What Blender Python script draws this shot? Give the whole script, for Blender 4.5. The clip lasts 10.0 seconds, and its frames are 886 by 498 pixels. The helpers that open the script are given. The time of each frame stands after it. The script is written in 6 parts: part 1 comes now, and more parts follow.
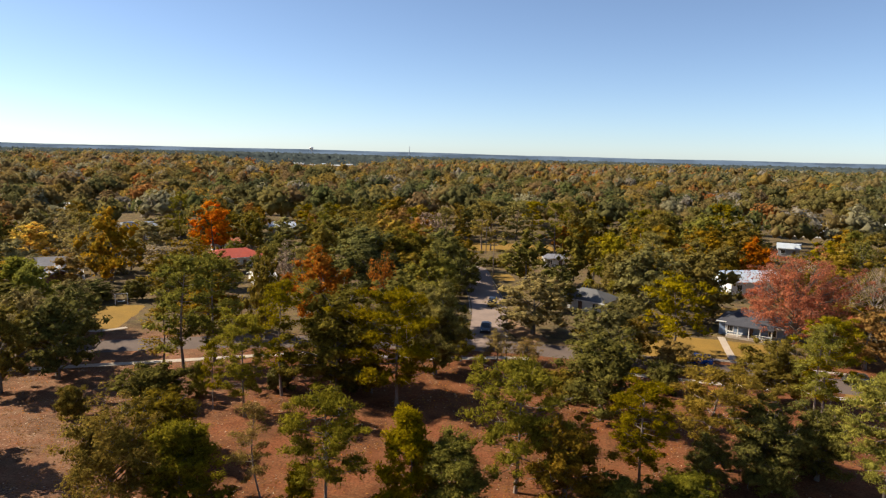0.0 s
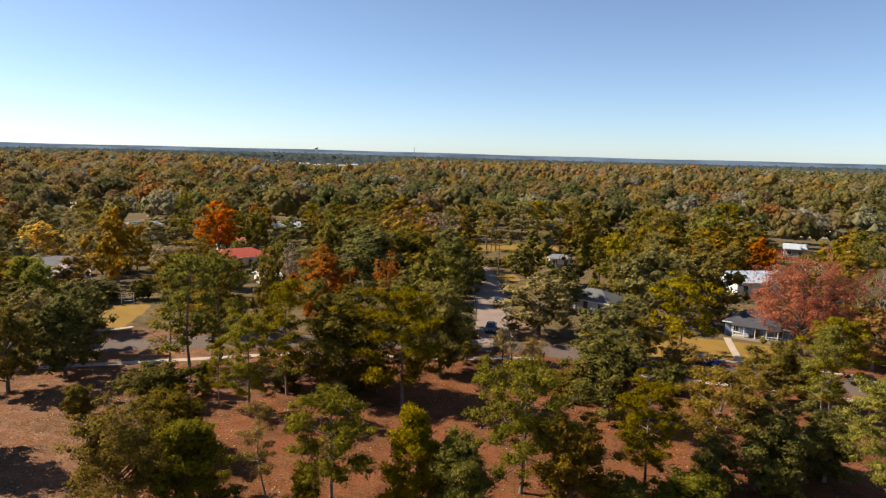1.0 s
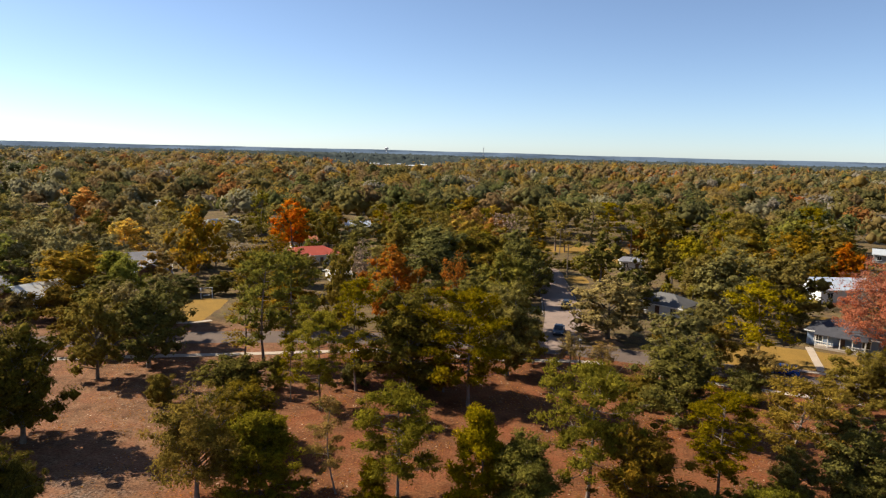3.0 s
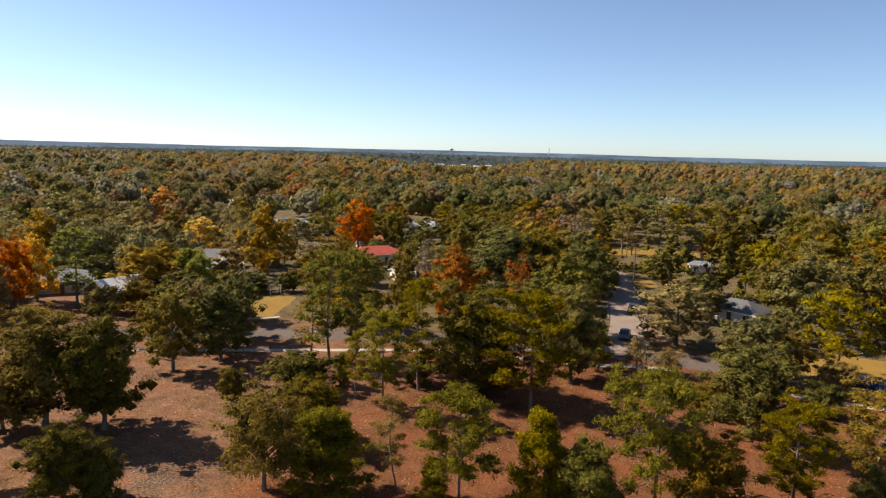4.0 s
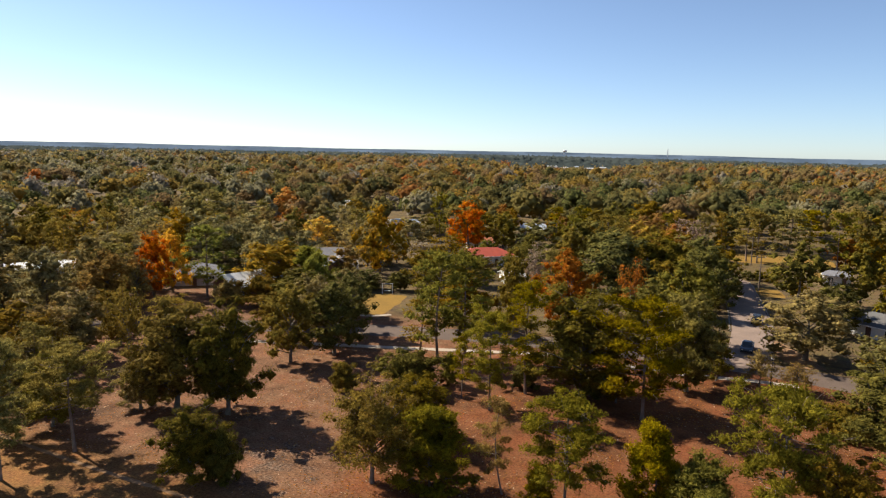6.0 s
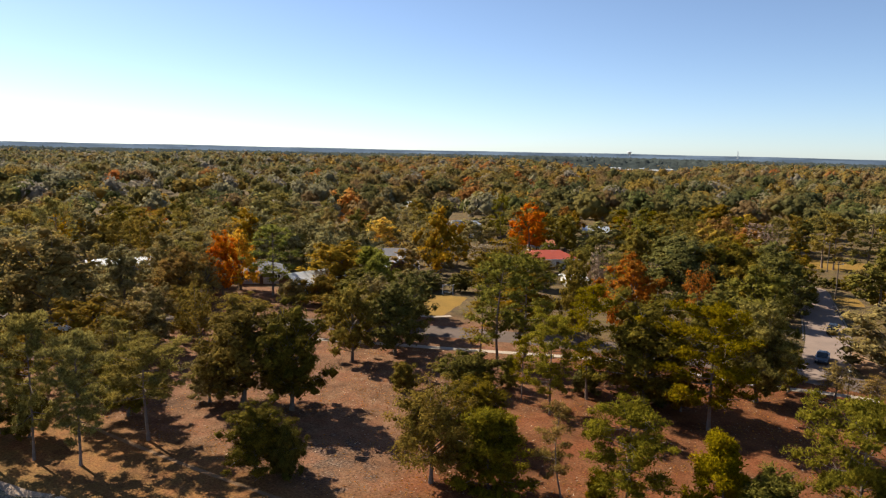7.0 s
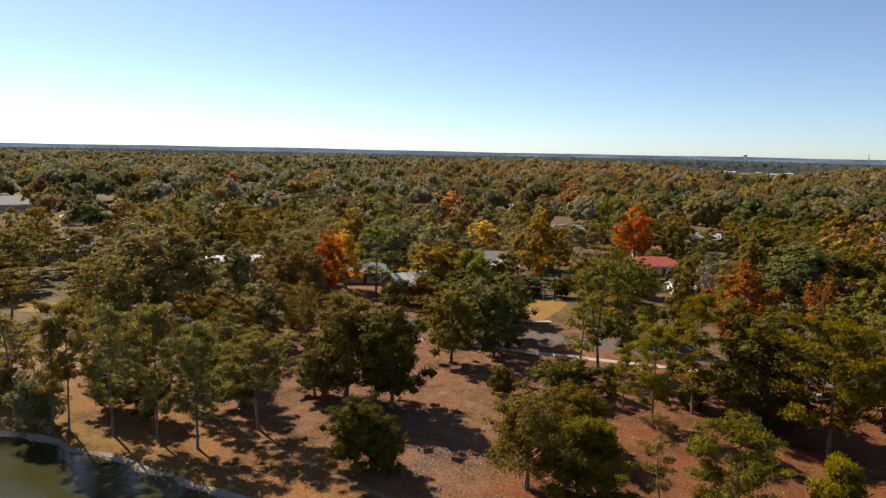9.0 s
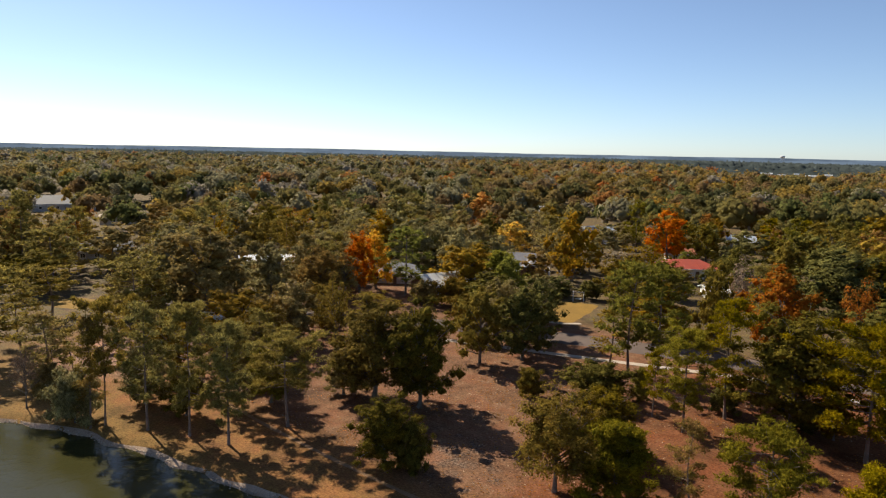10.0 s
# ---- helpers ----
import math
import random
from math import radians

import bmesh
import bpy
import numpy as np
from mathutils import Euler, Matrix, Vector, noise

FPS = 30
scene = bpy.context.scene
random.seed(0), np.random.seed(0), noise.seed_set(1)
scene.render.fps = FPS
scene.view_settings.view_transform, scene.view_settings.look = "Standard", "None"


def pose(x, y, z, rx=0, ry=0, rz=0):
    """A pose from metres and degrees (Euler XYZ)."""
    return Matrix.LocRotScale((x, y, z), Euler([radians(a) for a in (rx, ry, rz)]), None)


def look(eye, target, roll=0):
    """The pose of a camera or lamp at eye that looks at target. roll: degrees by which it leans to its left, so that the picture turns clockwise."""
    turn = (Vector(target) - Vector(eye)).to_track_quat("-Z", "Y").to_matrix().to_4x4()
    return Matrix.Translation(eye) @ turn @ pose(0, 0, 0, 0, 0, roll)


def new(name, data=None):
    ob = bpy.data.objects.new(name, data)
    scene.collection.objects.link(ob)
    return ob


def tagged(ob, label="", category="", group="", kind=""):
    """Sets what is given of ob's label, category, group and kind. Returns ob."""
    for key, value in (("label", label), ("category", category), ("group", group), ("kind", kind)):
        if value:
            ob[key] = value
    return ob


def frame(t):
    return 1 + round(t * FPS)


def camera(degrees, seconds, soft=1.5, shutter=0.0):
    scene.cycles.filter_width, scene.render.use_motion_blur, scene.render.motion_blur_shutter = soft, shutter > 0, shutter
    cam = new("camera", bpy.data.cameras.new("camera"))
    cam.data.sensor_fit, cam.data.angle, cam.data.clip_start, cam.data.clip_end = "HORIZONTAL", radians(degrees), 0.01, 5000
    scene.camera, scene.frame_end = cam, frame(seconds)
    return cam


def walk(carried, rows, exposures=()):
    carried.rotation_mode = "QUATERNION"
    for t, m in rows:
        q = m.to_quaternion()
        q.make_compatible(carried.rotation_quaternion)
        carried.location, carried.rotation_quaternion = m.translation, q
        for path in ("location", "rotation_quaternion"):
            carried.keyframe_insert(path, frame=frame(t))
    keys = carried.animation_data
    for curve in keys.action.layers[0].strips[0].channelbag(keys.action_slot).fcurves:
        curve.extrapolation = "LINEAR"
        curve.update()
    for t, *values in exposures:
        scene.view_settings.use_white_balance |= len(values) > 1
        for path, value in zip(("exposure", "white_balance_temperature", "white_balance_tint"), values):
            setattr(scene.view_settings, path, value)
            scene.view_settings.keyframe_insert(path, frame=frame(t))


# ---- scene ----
cam = camera(66.56, 10.0, soft=1.2)
# seconds, eye, then the turn to the left, the tilt and the lean in degrees
PATH_ROWS = [
    (0, 0.000, 0.000, 34.000, 4.670, -8.171, -1.489),
    (0.5, -0.020, 0.122, 33.939, 4.966, -8.155, -1.502),
    (1, -0.114, -0.025, 33.968, 5.072, -8.170, -1.511),
    (1.5, -0.200, -0.022, 33.956, 5.488, -8.176, -1.544),
    (2, -0.138, -0.049, 33.987, 7.021, -8.198, -1.559),
    (2.5, -0.156, -0.134, 34.035, 8.986, -8.269, -1.505),
    (4, -0.251, -0.219, 34.072, 16.310, -8.373, -1.455),
    (4.5, -0.258, -0.157, 34.070, 20.187, -8.437, -1.331),
    (5, -0.213, 0.010, 33.990, 21.956, -8.412, -1.294),
    (6.5, -0.302, 0.012, 34.030, 28.262, -8.431, -1.230),
    (7, -0.352, -0.121, 34.078, 30.915, -8.410, -1.212),
    (7.5, -0.334, -0.075, 34.056, 33.282, -8.383, -1.195),
    (8, -0.290, -0.103, 34.025, 35.373, -8.344, -1.147),
    (8.5, -0.268, -0.151, 34.077, 37.448, -8.358, -1.140),
    (9, -0.292, -0.226, 34.168, 39.542, -8.348, -1.174),
    (9.5, -0.262, -0.154, 34.232, 41.606, -8.348, -1.162),
    (10, -0.114, -0.186, 34.185, 42.134, -8.318, -1.203),
]


def aim(x, y, z, yaw, pitch, lean):
    return Matrix.Translation((x, y, z)) @ Matrix.Rotation(radians(yaw), 4, "Z") @ Matrix.Rotation(radians(90 + pitch), 4, "X") @ Matrix.Rotation(radians(-lean), 4, "Z")


walk(cam, [(t, aim(*row)) for t, *row in PATH_ROWS], [(0.0, 1.03, 5900, 13), (6.0, 1.03, 5900, 13), (10.0, 0.82, 5900, 13)])

# ---- light ----
SUN_TURN, SUN_HEIGHT = 82.0, 37.5  # degrees left of north, degrees over the horizon
world = bpy.data.worlds.new("world")
scene.world = world
world.use_nodes = True
sky = world.node_tree.nodes.new("ShaderNodeTexSky")
sky.sky_type = "NISHITA"
sky.sun_disc = False
sky.sun_elevation = radians(SUN_HEIGHT)
sky.sun_rotation = radians(-SUN_TURN)
sky.altitude = 50
sky.air_density, sky.dust_density, sky.ozone_density = 0.7, 0.2, 2.8
background = world.node_tree.nodes["Background"]
background.inputs["Strength"].default_value = 0.066
clean = world.node_tree.nodes.new("ShaderNodeHueSaturation")
clean.inputs["Saturation"].default_value = 0.88
world.node_tree.links.new(sky.outputs["Color"], clean.inputs["Color"])
balance = world.node_tree.nodes.new("ShaderNodeMix")
balance.data_type, balance.blend_type = "RGBA", "MULTIPLY"
balance.inputs[0].default_value = 1.0
balance.inputs[7].default_value = (1.045, 1.05, 1.0, 1)
world.node_tree.links.new(clean.outputs["Color"], balance.inputs[6])
world.node_tree.links.new(balance.outputs[2], background.inputs["Color"])

sun = new("sun", bpy.data.lights.new("sun", "SUN"))
sun.data.energy = 5.0
sun.data.angle = radians(0.53)
sun.data.color = (1.0, 0.86, 0.62)
a, e = radians(SUN_TURN), radians(SUN_HEIGHT)
sun.matrix_world = look((-80 * math.sin(a) * math.cos(e), 80 * math.cos(a) * math.cos(e), 80 * math.sin(e)), (0, 0, 0))


# ---- materials ----
def material(name):
    m = bpy.data.materials.new(name)
    m.use_nodes = True
    m.node_tree.nodes.clear()
    out = m.node_tree.nodes.new("ShaderNodeOutputMaterial")
    return m, m.node_tree.nodes, m.node_tree.links, out


def ramp(nodes, stops):
    n = nodes.new("ShaderNodeValToRGB")
    while len(n.color_ramp.elements) < len(stops):
        n.color_ramp.elements.new(0.5)
    for el, (p, c) in zip(n.color_ramp.elements, stops):
        el.position, el.color = p, (*c, 1) if len(c) == 3 else c
    return n


def noise_node(nodes, links, scale, detail=4, rough=0.55, coords=None):
    n = nodes.new("ShaderNodeTexNoise")
    n.inputs["Scale"].default_value, n.inputs["Detail"].default_value, n.inputs["Roughness"].default_value = scale, detail, rough
    if coords is not None:
        links.new(coords, n.inputs["Vector"])
    return n


def mix_colour(nodes, links, kind, factor, a, b):
    n = nodes.new("ShaderNodeMix")
    n.data_type, n.blend_type = "RGBA", kind
    for socket, value in ((n.inputs[0], factor), (n.inputs[6], a), (n.inputs[7], b)):
        if isinstance(value, bpy.types.NodeSocket):
            links.new(value, socket)
        elif isinstance(value, tuple):
            socket.default_value = (*value, 1)
        else:
            socket.default_value = value
    return n.outputs[2]


def leaf_material(name, colour, second, through_light=0.42, spread=0.34, grain=2.6, depth=1.0):
    """Foliage: two tints that change from clump to clump, leaf to leaf and tree to tree, with light coming through."""
    m, nodes, links, out = material(name)
    info, geo, tex = nodes.new("ShaderNodeObjectInfo"), nodes.new("ShaderNodeNewGeometry"), nodes.new("ShaderNodeTexCoord")
    patches = noise_node(nodes, links, 0.45, 3, 0.6, tex.outputs["Object"])
    r = ramp(nodes, [(0.35, (0, 0, 0)), (0.65, (1, 1, 1))])
    links.new(patches.outputs["Fac"], r.inputs["Fac"])
    base = mix_colour(nodes, links, "MIX", r.outputs["Color"], colour, second)
    hsv = nodes.new("ShaderNodeHueSaturation")
    links.new(base, hsv.inputs["Color"])
    for source, socket, low, high in ((info.outputs["Random"], "Hue", 0.485, 0.515), (geo.outputs["Random Per Island"], "Value", 1 - spread, 1 + spread), (info.outputs["Random"], "Saturation", 1.1, 0.9)):
        rng = nodes.new("ShaderNodeMapRange")
        rng.inputs["To Min"].default_value, rng.inputs["To Max"].default_value = low, high
        links.new(source, rng.inputs["Value"])
        links.new(rng.outputs["Result"], hsv.inputs[socket])
    bsdf, trans, mix = nodes.new("ShaderNodeBsdfPrincipled"), nodes.new("ShaderNodeBsdfTranslucent"), nodes.new("ShaderNodeMixShader")
    bsdf.inputs["Roughness"].default_value = 0.8
    bsdf.inputs["Specular IOR Level"].default_value = 0.02
    # leaf grain and relief, hollows painted darker as shaded gaps between leaves
    fine = noise_node(nodes, links, grain, 5, 0.7, tex.outputs["Object"])
    speck = ramp(nodes, [(0.32, (1 - 0.5 * depth,) * 3), (0.52, (1.05,) * 3), (0.72, (1 + 0.45 * depth,) * 3)])
    links.new(fine.outputs["Fac"], speck.inputs["Fac"])
    tone = mix_colour(nodes, links, "MULTIPLY", 1.0, hsv.outputs["Color"], speck.outputs["Color"])
    bump = nodes.new("ShaderNodeBump")
    bump.inputs["Strength"].default_value, bump.inputs["Distance"].default_value = 0.8, 0.9 / grain
    links.new(fine.outputs["Fac"], bump.inputs["Height"])
    links.new(bump.outputs["Normal"], bsdf.inputs["Normal"])
    links.new(tone, bsdf.inputs["Base Color"])
    links.new(tone, trans.inputs["Color"])
    mix.inputs[0].default_value = through_light
    links.new(bsdf.outputs[0], mix.inputs[1])
    links.new(trans.outputs[0], mix.inputs[2])
    links.new(mix.outputs[0], out.inputs["Surface"])
    return m


def plain_material(name, colour, second=None, scale=3.0, rough=0.8, metal=0.0, bump=0.2, fine=40.0, detail_amount=0.25, specular=0.4):
    """A surface with stains at one size, grain at another and fine relief."""
    m, nodes, links, out = material(name)
    tex = nodes.new("ShaderNodeTexCoord")
    big = noise_node(nodes, links, scale, 5, 0.6, tex.outputs["Object"])
    small = noise_node(nodes, links, fine, 3, 0.6, tex.outputs["Object"])
    r = ramp(nodes, [(0.3, (0, 0, 0)), (0.7, (1, 1, 1))])
    links.new(big.outputs["Fac"], r.inputs["Fac"])
    base = mix_colour(nodes, links, "MIX", r.outputs["Color"], colour, second or tuple(c * 0.8 for c in colour))
    grain = ramp(nodes, [(0.25, (1 - detail_amount,) * 3), (0.75, (1 + detail_amount,) * 3)])
    links.new(small.outputs["Fac"], grain.inputs["Fac"])
    base = mix_colour(nodes, links, "MULTIPLY", 1.0, base, grain.outputs["Color"])
    bsdf = nodes.new("ShaderNodeBsdfPrincipled")
    links.new(base, bsdf.inputs["Base Color"])
    bsdf.inputs["Roughness"].default_value, bsdf.inputs["Metallic"].default_value = rough, metal
    bsdf.inputs["Specular IOR Level"].default_value = specular
    if bump:
        b = nodes.new("ShaderNodeBump")
        b.inputs["Strength"].default_value, b.inputs["Distance"].default_value = bump, 0.05
        links.new(small.outputs["Fac"], b.inputs["Height"])
        links.new(b.outputs["Normal"], bsdf.inputs["Normal"])
    links.new(bsdf.outputs[0], out.inputs["Surface"])
    return m


LEAF = {
    "pinegreen": leaf_material("pine_needles", (0.248, 0.194, 0.009), (0.153, 0.129, 0.009)),
    "pineolive": leaf_material("olive_pine_needles", (0.324, 0.243, 0.050), (0.216, 0.168, 0.036)),
    "brownpine": leaf_material("browning_pine_needles", (0.320, 0.215, 0.075), (0.240, 0.190, 0.040)),
    "bright": leaf_material("bright_pine_needles", (0.313, 0.243, 0.011), (0.205, 0.170, 0.009)),
    "yellowgreen": leaf_material("yellow_green_needles", (0.323, 0.242, 0.013), (0.215, 0.182, 0.013)),
    "green": leaf_material("green_leaves", (0.200, 0.174, 0.013), (0.130, 0.121, 0.011)),
    "olivegreen": leaf_material("olive_green_leaves", (0.232, 0.178, 0.011), (0.151, 0.124, 0.011)),
    "olive": leaf_material("olive_leaves", (0.254, 0.180, 0.025), (0.178, 0.133, 0.020)),
    "olivebrown": leaf_material("olive_brown_leaves", (0.270, 0.158, 0.013), (0.185, 0.123, 0.012)),
    "darkolive": leaf_material("dark_olive_leaves", (0.211, 0.166, 0.023), (0.146, 0.119, 0.018)),
    "dark": leaf_material("dark_green_leaves", (0.151, 0.125, 0.022), (0.099, 0.085, 0.016), 0.2),
    "greyolive": leaf_material("grey_olive_leaves", (0.335, 0.259, 0.090), (0.243, 0.190, 0.068)),
    "bluegreen": leaf_material("blue_green_needles", (0.265, 0.236, 0.024), (0.190, 0.177, 0.018)),
    "brownolive": leaf_material("brown_olive_leaves", (0.340, 0.235, 0.070), (0.240, 0.175, 0.052)),
    "liveoak": leaf_material("live_oak_leaves", (0.235, 0.184, 0.047), (0.164, 0.133, 0.034)),
    "brown": leaf_material("brown_leaves", (0.350, 0.175, 0.040), (0.270, 0.140, 0.030)),
    "yellow": leaf_material("yellow_leaves", (0.400, 0.230, 0.020), (0.250, 0.175, 0.020)),
    "yellowolive": leaf_material("yellow_olive_leaves", (0.380, 0.235, 0.022), (0.265, 0.185, 0.020)),
    "orange": leaf_material("orange_leaves", (0.720, 0.340, 0.006), (0.720, 0.444, 0.008)),
    "redorange": leaf_material("red_orange_leaves", (0.634, 0.205, 0.009), (0.537, 0.229, 0.009)),
    "rust": leaf_material("rust_leaves", (0.430, 0.150, 0.018), (0.300, 0.130, 0.018)),
    "redpink": leaf_material("dull_red_leaves", (0.470, 0.165, 0.075), (0.330, 0.150, 0.085)),
    "greytwig": leaf_material("grey_twigs", (0.40, 0.29, 0.19), (0.29, 0.21, 0.14), 0.1),
}
LOOK = {"liveoak": "grey-green", "pinegreen": "green", "pineolive": "olive-green", "brownpine": "half-browned", "bright": "bright green", "yellowgreen": "yellow-green", "green": "fresh green", "olivegreen": "olive-green", "olive": "olive", "olivebrown": "brownish olive",
        "darkolive": "dark olive", "dark": "dark green", "greyolive": "grey-olive", "bluegreen": "blue-green", "brownolive": "thin brownish", "brown": "brown", "yellow": "golden yellow", "yellowolive": "yellowing",
        "orange": "bright orange", "redorange": "red-orange", "rust": "rust-coloured", "redpink": "dull red", "greytwig": "grey leafless"}
BARK = plain_material("pine_bark", (0.235, 0.175, 0.135), (0.125, 0.09, 0.07), 1.5, 0.95, fine=12, bump=0.6)
BARK_GREY = plain_material("grey_bark", (0.20, 0.165, 0.13), (0.10, 0.08, 0.06), 1.5, 0.95, fine=12, bump=0.6)
BARK_PALE = plain_material("pale_dead_wood", (0.38, 0.33, 0.28), (0.24, 0.20, 0.17), 1.5, 0.9, fine=12, bump=0.4)


# ---- trees: the mesh of a trunk and of a crown for each kind, shared by all the trees of that kind ----
def mesh_of(name, verts, faces, mats, smooth=False, index=None):
    me = bpy.data.meshes.new(name)
    verts, faces = np.asarray(verts, dtype=np.float32), np.asarray(faces, dtype=np.int32)
    n, k = faces.shape
    me.vertices.add(len(verts))
    me.vertices.foreach_set("co", verts.ravel())
    me.loops.add(n * k)
    me.loops.foreach_set("vertex_index", faces.ravel())
    me.polygons.add(n)
    me.polygons.foreach_set("loop_start", np.arange(0, n * k, k, dtype=np.int32))
    me.polygons.foreach_set("loop_total", np.full(n, k, dtype=np.int32))
    if smooth:
        me.polygons.foreach_set("use_smooth", np.ones(n, dtype=bool))
    for m in mats:
        me.materials.append(m)
    if index is not None:
        me.polygons.foreach_set("material_index", np.asarray(index, dtype=np.int32))
    me.update(calc_edges=True)
    return me


def tube(points, radii, sides=6):
    """A tapered tube along points: vertices and quads."""
    points = np.asarray(points, dtype=float)
    verts, faces = [], []
    for i, (p, r) in enumerate(zip(points, radii)):
        d = points[min(i + 1, len(points) - 1)] - points[max(i - 1, 0)]
        d = d / max(np.linalg.norm(d), 1e-6)
        u = np.cross(d, (0.31, 0.95, 0.05) if abs(d[2]) > 0.5 else (0, 0, 1))
        u /= np.linalg.norm(u)
        v = np.cross(d, u)
        for k in range(sides):
            a = 2 * math.pi * k / sides
            verts.append(p + r * (math.cos(a) * u + math.sin(a) * v))
    for i in range(len(points) - 1):
        for k in range(sides):
            a, b = i * sides + k, i * sides + (k + 1) % sides
            faces.append((a, b, b + sides, a + sides))
    return verts, faces


def join(parts):
    verts, faces = [], []
    for v, f in parts:
        k = len(verts)
        verts.extend(v)
        faces.extend([tuple(i + k for i in q) for q in f])
    return verts, faces


ICO = bmesh.new()
bmesh.ops.create_icosphere(ICO, subdivisions=1, radius=1.0)
BALL_V = np.array([v.co[:] for v in ICO.verts])
BALL_F = np.array([[v.index for v in f.verts] for f in ICO.faces])
ICO.free()
DIAMOND_V = np.array([(1, 0, 0), (-1, 0, 0), (0, 1, 0), (0, -1, 0), (0, 0, 1), (0, 0, -1)], dtype=float)
DIAMOND_F = np.array([(0, 2, 4), (2, 1, 4), (1, 3, 4), (3, 0, 4), (2, 0, 5), (1, 2, 5), (3, 1, 5), (0, 3, 5)])


def clumps(rng, centres, radii, flat, rough=0.22, base=(BALL_V, BALL_F)):
    """Lumps of packed leaves, one uneven knob round each centre."""
    bv, bf = base
    n, k = len(centres), len(bv)
    turn = rng.random(n) * 6.28
    c, s = np.cos(turn)[:, None], np.sin(turn)[:, None]
    v = np.stack([bv[None, :, 0] * c - bv[None, :, 1] * s, bv[None, :, 0] * s + bv[None, :, 1] * c, np.repeat(bv[None, :, 2], n, axis=0) * flat], axis=2)
    v = v * (1 - rough + 2 * rough * rng.random((n, k, 1))) * np.asarray(radii)[:, None, None] + np.asarray(centres)[:, None, :]
    f = bf[None, :, :] + (np.arange(n) * k)[:, None, None]
    return v.reshape(-1, 3), f.reshape(-1, 3)


def merge(*pairs):
    verts, faces, k = [], [], 0
    for v, f in pairs:
        verts.append(v)
        faces.append(f + k)
        k += len(v)
    return np.concatenate(verts), np.concatenate(faces)


def leaves(rng, centres, radii, flat, count, length, width, needle, heart):
    """Small pointed leaves round each clump's centre, most of them facing outwards."""
    n = len(centres) * count
    c, r = np.repeat(centres, count, axis=0), np.repeat(radii, count)[:, None]
    d = rng.normal(size=(n, 3))
    d /= np.linalg.norm(d, axis=1)[:, None]
    d[:, 2] = np.abs(d[:, 2]) * np.where(rng.random(n) < 0.78, 1, -1)
    deep = 0.60 + 0.55 * rng.random((n, 1)) if needle else 0.55 + 0.55 * rng.random((n, 1)) ** 0.7
    at_ = c + d * r * deep * np.array([1, 1, flat])
    out = at_ - heart
    out /= np.linalg.norm(out, axis=1)[:, None] + 1e-6
    if needle:
        normal = d * 1.0 + out * 0.4 + rng.normal(size=(n, 3)) * 0.30 + np.array([0, 0, 0.3])
        way = d * 0.6 + rng.normal(size=(n, 3)) * 0.65 + np.array([0, 0, 0.3])
    else:
        normal = d * 0.8 + out * 0.7 + rng.normal(size=(n, 3)) * 0.40 + np.array([0, 0, 0.25])
        way = np.cross(normal, rng.normal(size=(n, 3)))
    way /= np.linalg.norm(way, axis=1)[:, None]
    side = np.cross(way, normal)
    side /= np.linalg.norm(side, axis=1)[:, None] + 1e-9
    size = (0.65 + 0.7 * rng.random((n, 1)))
    a, b = at_ - way * length * size * 0.5, at_ + way * length * size * 0.5
    s = side * width * size * 0.5
    verts = np.stack([a - s, a + s, b], axis=1).reshape(-1, 3)
    return verts, np.arange(n * 3).reshape(n, 3)


SHAPE = {
    # kind: height, radius, first limb, limbs, clumps a limb, clump size, flatness, leaves a clump, leaf length, leaf width, needles
    "pine": (16.0, 4.2, 0.24, 42, 3, 0.82, 0.60, 115, 0.30, 0.12, True),
    "broadpine": (12.5, 4.9, 0.26, 40, 3, 0.88, 0.62, 120, 0.30, 0.12, True),
    "flatpine": (13.0, 4.3, 0.42, 30, 3, 0.84, 0.54, 120, 0.30, 0.12, True),
    "thinpine": (15.0, 2.6, 0.28, 28, 2, 0.70, 0.8, 100, 0.31, 0.11, True),
    "youngpine": (9.5, 3.4, 0.06, 50, 3, 0.74, 0.9, 100, 0.33, 0.13, True),
    "oak": (14.0, 5.2, 0.13, 36, 5, 1.05, 0.8, 92, 0.29, 0.19, False),
    "bush": (6.5, 4.0, 0.04, 28, 4, 1.0, 0.8, 95, 0.29, 0.19, False),
    "sparse": (12.0, 5.2, 0.18, 36, 5, 0.90, 0.8, 66, 0.26, 0.16, False),
    "wispy": (18.0, 10.0, 0.16, 52, 7, 0.95, 0.8, 60, 0.27, 0.15, False),
    "bare": (13.0, 5.5, 0.25, 30, 0, 1.0, 0.7, 0, 0.3, 0.2, False),
}
CORE = {"pine": 0.55, "broadpine": 0.55, "flatpine": 0.55, "thinpine": 0.35, "youngpine": 0.55, "oak": 0.62, "bush": 0.66, "sparse": 0.28, "wispy": 0.22}
PINE_REACH = {"pine": lambda f: math.sin(math.pi * (0.14 + 0.76 * f)) ** 0.8, "broadpine": lambda f: math.sin(math.pi * (0.16 + 0.72 * f)) ** 0.6,
              "flatpine": lambda f: math.sin(math.pi * (0.22 + 0.62 * f)) ** 0.6, "thinpine": lambda f: math.sin(math.pi * (0.15 + 0.75 * f)) ** 0.8, "youngpine": lambda f: (1 - f) ** 0.7 * 0.95 + 0.10}
GIRTH = {"pine": 0.0110, "broadpine": 0.0135, "flatpine": 0.0130, "thinpine": 0.0080, "youngpine": 0.0100}
VARIANTS = 4


